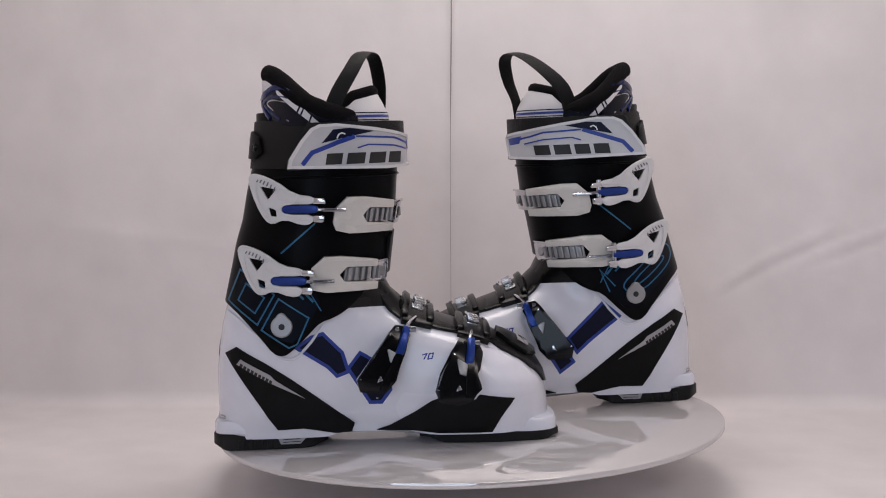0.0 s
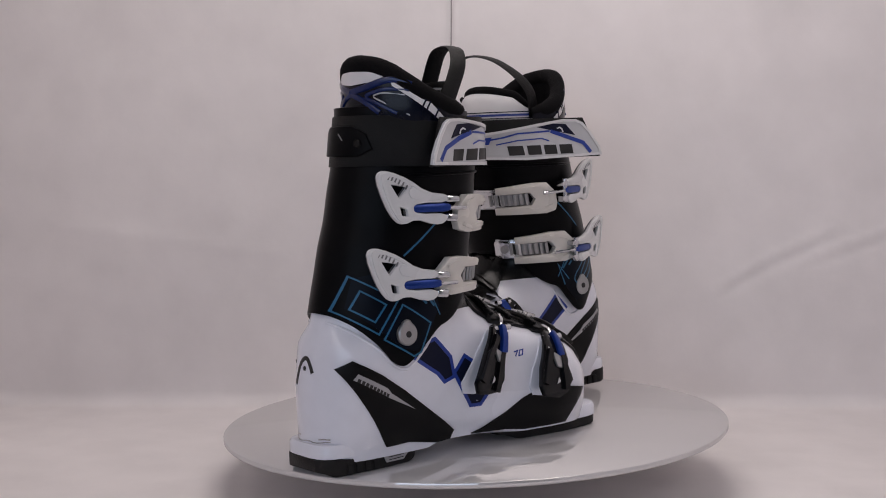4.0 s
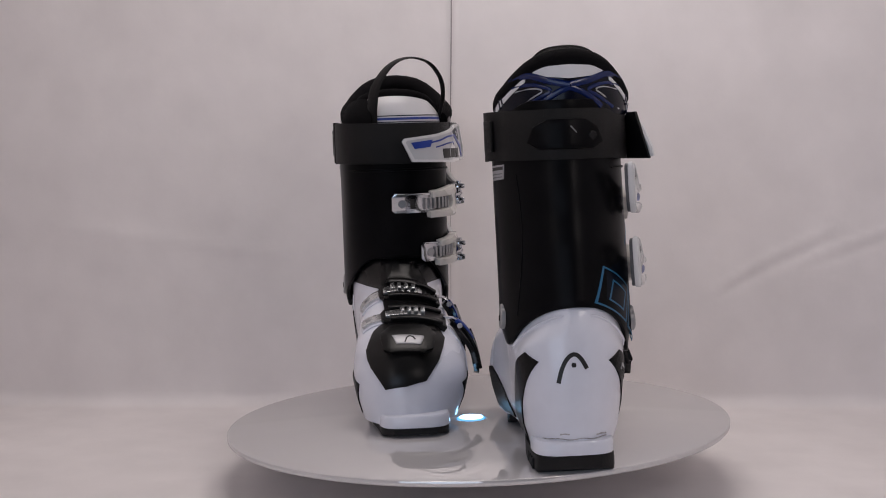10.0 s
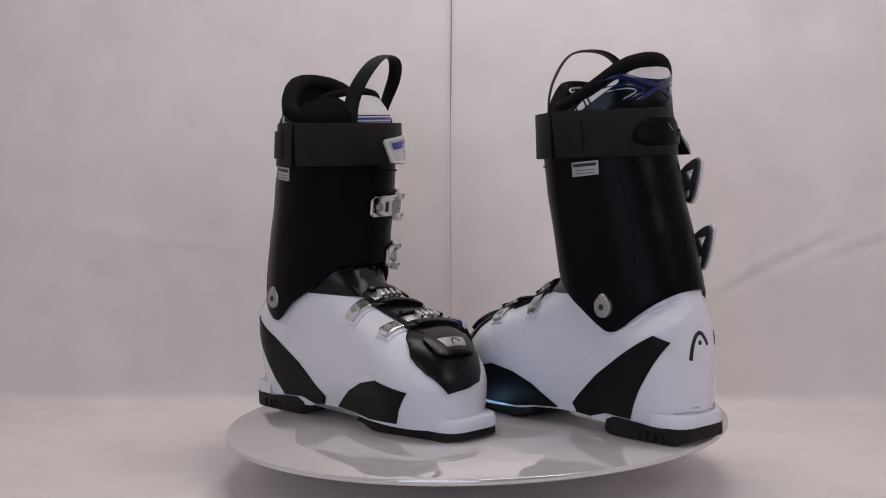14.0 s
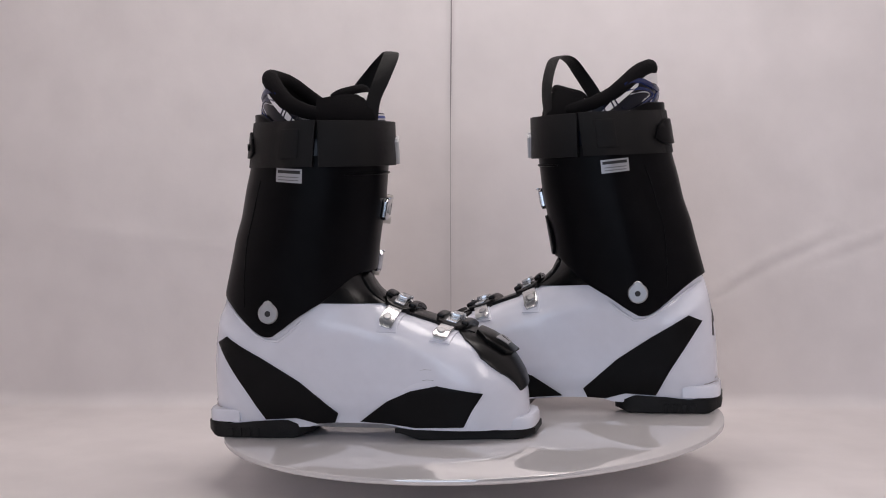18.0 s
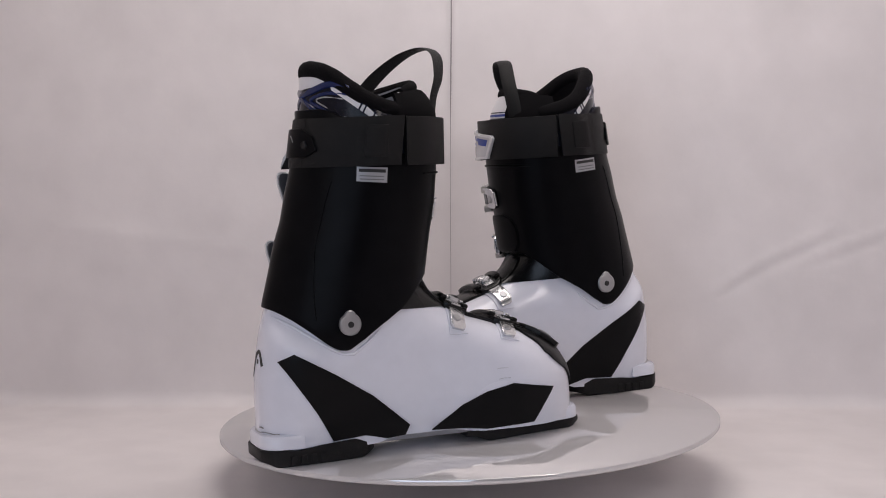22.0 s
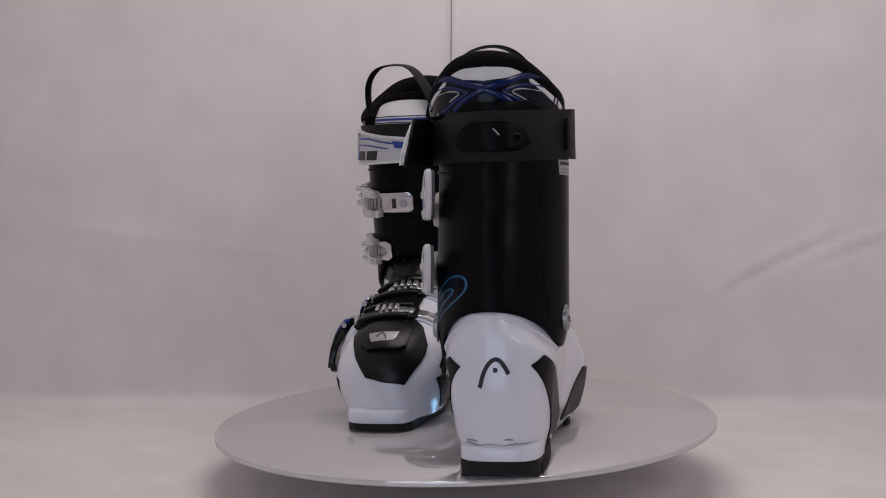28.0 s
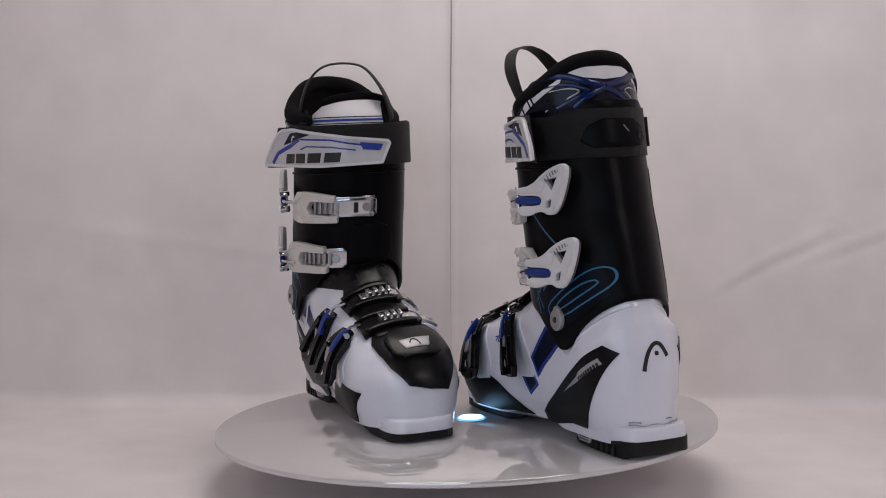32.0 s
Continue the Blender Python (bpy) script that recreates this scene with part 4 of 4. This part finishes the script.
    print_on("liner_panel", [[((math.pi + k) * U, z * 0.001) for k, z in ((0, 347.5), (-0.40, 349.5), (-0.66, 354), (-0.40, 359), (0, 360), (0.40, 359), (0.66, 354), (0.40, 349.5))]], M_WHITELINER, liner, lambda u, z: on_lin(u / U, z), 0.0007, -0.0005, from_axis)

    # tongue
    full, a_hi = (0.0125, 1.42) if m > 0 else (0.0080, 1.30)

    def ton(a, z, inset):
        swell = full * math.sin(math.pi * min(max((z - 0.300) / 0.050, 0.0), 1.0)) ** 0.7
        return P(*cuff_xy(a, min(z, 0.32), -inset - 0.011 * smooth(0.30, 0.35, z) + swell), z)

    rows, rim = [], []
    for i in range(41):
        a = -1.15 + (1.15 + a_hi) * i / 40
        zt = 0.336 + 0.010 * math.cos(a * 1.1) - 0.012 * smooth(1.05, 1.42, a) + tongue_up
        rows.append([ton(a, z, 0.014) for z in np.linspace(0.27, zt, 13)] + [ton(a, z, 0.024) for z in np.linspace(zt, 0.27, 13)])
        rim.append(ton(a, zt, 0.0175))
    tongue = add("tongue", grid_mesh(rows, True, True, True), M_WHITELINER, None, "white padded tongue with blue stripes")
    add("tongue_rim", tube(rim, 0.0058, 0.0062, (0, 0, 1), 12, True, 5), M_FLEECE, tongue, "black fleece rim")
    on_ton = lambda s, z: ton(float(np.interp(s, ARC_S, ARC_A)), z, 0.0142)
    for sg in (1, -1):
        o = (0.072 if m > 0 else 0.060) if sg > 0 else -0.010
        up_z = 0.0 if sg > 0 else 0.009
        print_on("tongue_side", [[(sg * (0.036 + o), 0.300), (sg * (0.037 + o), 0.322 + up_z * 0.5), (sg * (0.042 + o), 0.329 + up_z), (sg * (0.050 + o), 0.333 + up_z), (sg * (0.055 + max(o, 0)), 0.334 + up_z), (sg * (0.095 + max(o, 0) * 0.6), 0.330 + up_z), (sg * (0.095 + max(o, 0) * 0.6), 0.300)]], M_FLEECE, tongue, on_ton, 0.0035, -0.001, from_axis)
    line_on("tongue_stripe", [(0.060 + full * 2.5, 0.3215), (-0.036, 0.3215)], 0.0024, M_BLUEPRINT, tongue, on_ton, 0.0006, -0.0004, from_axis)
    for z in (0.3248, 0.3180):
        line_on("tongue_stripe", [(0.060 + full * 2.5, z), (-0.036, z)], 0.0009, M_NAVY, tongue, on_ton, 0.0006, -0.0004, from_axis)
    # pull loop of webbing
    path = curve([P(*q) for q in mm(loop_pts)], 8)
    sides = []
    for i, q in enumerate(path):
        t = i / (len(path) - 1)
        sides.append((1.0 - 0.35 * t, 0.7 * m * t, -0.35 + 0.5 * t))
    add("pull_loop", tube(path, 0.0012, 0.0078, sides, 10), M_STRAP, tongue, "black webbing pull loop")
    return root


# ---- tent of white cloth: floor sweeping up into the back, sides and roof ----
GROUND = -0.060
BACK_Y, SIDE_X, ROOF_Z, FRONT_Y = 0.37, 0.66, 1.15, -1.30
rows = []
prof = [(FRONT_Y, GROUND), (-0.8, GROUND), (-0.4, GROUND), (0.0, GROUND), (0.2, GROUND)]
prof += [(BACK_Y - 0.02 + 0.02 * math.sin(a), GROUND + 0.02 - 0.02 * math.cos(a)) for a in np.linspace(0.0, math.pi / 2, 7)]
prof += [(BACK_Y, z) for z in np.linspace(-0.03, ROOF_Z, 150)]
fine = []
for (y0, z0), (y1, z1) in zip(prof, prof[1:]):
    k = max(1, int(math.hypot(y1 - y0, z1 - z0) / 0.012))
    fine += [(y0 + (y1 - y0) * i / k, z0 + (z1 - z0) * i / k) for i in range(k)]
fine.append(prof[-1])
for y, z in fine:
    row = []
    for k in range(221):
        x = -SIDE_X + 2 * SIDE_X * k / 220
        wob = 0.005 * noise.noise((x * 2.2, y * 2.2, z * 2.2)) + 0.0030 * noise.noise((x * 7 + z * 3, y * 7, z * 6)) + 0.0013 * noise.noise((x * 22, y * 20, z * 16 + x * 9))
        d = z - 0.103 - (x - 0.339) * 0.62 + (x - 0.339) ** 2 * 0.8
        fold = 0.0022 * (math.exp(-(d / 0.006) ** 2) - 0.8 * math.exp(-((d + 0.012) / 0.008) ** 2)) * smooth(0.31, 0.37, x) * smooth(0.52, 0.45, x)
        d = z - 0.150 - (x - 0.484) * 0.36
        fold += 0.0020 * (math.exp(-(d / 0.005) ** 2) - 0.8 * math.exp(-((d + 0.010) / 0.007) ** 2)) * smooth(0.44, 0.50, x)
        d = z - 0.165 - (x + 0.40) * -0.12
        fold += 0.0016 * math.exp(-(d / 0.010) ** 2) * smooth(-0.6, -0.5, x) * smooth(-0.2, -0.3, x)
        fold += 0.0022 * math.exp(-((x + 0.0191) / 0.0045) ** 2)
        row.append((x, y - (wob + fold) * smooth(0.22, 0.37, y), z + wob * smooth(0.37, 0.22, y) * 0.6))
    rows.append(row)
tagged(part("backdrop", grid_mesh(rows, False), M_CLOTH, None, sharp=60), "white cloth backdrop sweeping from floor to wall", "backdrop", "", "structure")
# side cloths stay out of view, drawn forward to bounce fill on the boots
for nm, x in (("wall_west", -SIDE_X), ("wall_east", SIDE_X)):
    t = 0.004 if x > 0 else -0.004
    wall = part(nm, box_bm((min(x, x + t), -1.10, GROUND - 0.01), (max(x, x + t), BACK_Y + 0.01, ROOF_Z), 0), M_CLOTH)
    tagged(wall, "unseen white cloth side of the photo tent", "wall", "", "structure")
# unseen room added in front of the tent, its grey returning some light
ROOM = 2.2
for nm, lo, hi in (("wall_south", (-ROOM, -3.2, GROUND - 0.012), (ROOM, -3.15, 2.2)), ("wall_room_west", (-ROOM - 0.05, -3.2, GROUND - 0.012), (-ROOM, 0.8, 2.2)), ("wall_room_east", (ROOM, -3.2, GROUND - 0.012), (ROOM + 0.05, 0.8, 2.2)), ("wall_north", (-ROOM, 0.8, GROUND - 0.012), (ROOM, 0.85, 2.2))):
    tagged(part(nm, box_bm(lo, hi, 0), M_ROOM), "plain grey wall of the dim room", "wall", "", "structure")
tagged(part("floor", box_bm((-ROOM, -3.2, GROUND - 0.06), (ROOM, 0.85, GROUND - 0.012), 0), M_ROOM), "plain grey floor of the dim room", "floor", "", "structure")
tagged(part("ceiling_room", box_bm((-ROOM, -3.2, 2.2), (ROOM, 0.85, 2.25), 0), M_ROOM), "plain grey ceiling of the dim room", "ceiling", "", "structure")
# sewn seam down the middle of the back cloth
part_rows = []
for z in np.linspace(-0.03, ROOF_Z - 0.002, 90):
    h = 0.0003 + 0.0005 * smooth(0.30, 0.38, z)
    x = -0.0191 + 0.0012 * noise.noise((0.3, 0.7, z * 6))
    part_rows.append([(x + d * h, BACK_Y - 0.0062 - e, z) for d, e in ((-1, 0), (-0.5, 0.0008), (0.5, 0.0008), (1, 0))])
tagged(part("seam", grid_mesh(part_rows, False), M_SEAM), "thin sewn seam in the back cloth", "seam", "", "structure")

# ---- turntable ----
RADIUS = 0.264
table = tagged(new("turntable"), "round white glossy acrylic turntable top", "turntable")
ring = []
for r, z in ((0.031, -0.006), (RADIUS - 0.004, -0.006), (RADIUS - 0.001, -0.0056), (RADIUS, -0.0046), (RADIUS, -0.0006), (RADIUS - 0.0006, 0.0), (0.0165, 0.0), (0.0160, -0.003)):
    ring.append([(r * math.cos(a), (r * math.sin(a)) - (0.0066 if r > 0.1 else 0.0), z) for a in (2 * math.pi * k / 160 for k in range(160))])
part("disc", grid_mesh(ring, True), M_DISC, table, "glossy white acrylic disc", 50)
part("hub", disc_bm((0, 0, -0.0075), (0, 0, 1), 0.034, 0.0045, 48, 0.0), M_STAND, table, "light grey hub under the disc")
stand = tagged(new("turntable_stand"), "light grey motor stand under the turntable", "stand")
stand.matrix_world = LEAN
part("column", disc_bm((0, 0, GROUND + 0.003), (0, 0, 1), 0.024, -GROUND - 0.0110, 40, 0.002), M_STAND, stand)
foot = LEAN @ Vector((0, 0, GROUND))
part("foot", disc_bm(LEAN.inverted() @ Vector((foot.x, foot.y, GROUND)), LEAN.inverted().to_3x3() @ Vector((0, 0, 1)), 0.036, 0.012, 48, 0.003), M_STAND, stand)
led = tagged(new("centre_light"), "small cold white light at the turntable's centre", "light")
led.matrix_world = LEAN
part("lens", disc_bm((0, 0.006, -0.0015), (0, 0, 1), 0.0128, 0.0022, 40, 0.0003), M_LED, led, "bright white lens")
# glowing ring stands in for the soft bluish fringe of the light
part("glow_fringe", disc_bm((0, 0.006, -0.0020), (0, 0, 1), 0.0143, 0.0020, 40, 0.0003), M_GLOW, led, "bluish glow fringe round the lens")

# ---- the boots ----
LOOP_R = [(118, 58, 306), (121, 62, 324), (128, 63, 342), (141, 58, 364), (150, 45, 379), (157, 24, 383), (163, 2, 378), (167, -15, 357), (167, -25, 334), (164, -29, 308)]
LOOP_L = [(124, 56, 306), (128, 60, 326), (136, 64, 347), (153, 60, 366), (172, 46, 382), (185, 24, 387), (189, 4, 379), (184, -12, 358), (176, -17, 335), (173.5, -18, 306)]
right_boot = boot("ski_boot", -1, 0.0, LOOP_R, "white and black plastic ski boot with outlined blue blocks, buckled shut", 0.0, (0.92, 0.38), 0.0)
left_boot = boot("ski_boot", 1, 0.015, LOOP_L, "white and black plastic ski boot with rounded blue outline, buckled shut", 0.003, (0.97, 0.24), 0.024)
RIGHT = pose(-0.2465, -0.0868, 0.0005, 0, 0, 3.3)
LEFT = pose(0.2422, 0.0915, 0.0005, 0, 0, 184.3)


def turn(t):
    return 9.1246 * t - 0.001467 * t * t


def motions():
    times = [0.5 * k for k in range(65)]
    for thing, rest in ((table, Matrix()), (right_boot, RIGHT), (left_boot, LEFT)):
        walk(thing, [(t, LEAN @ pose(0, 0, 0, 0, 0, turn(t)) @ rest) for t in times])


motions()
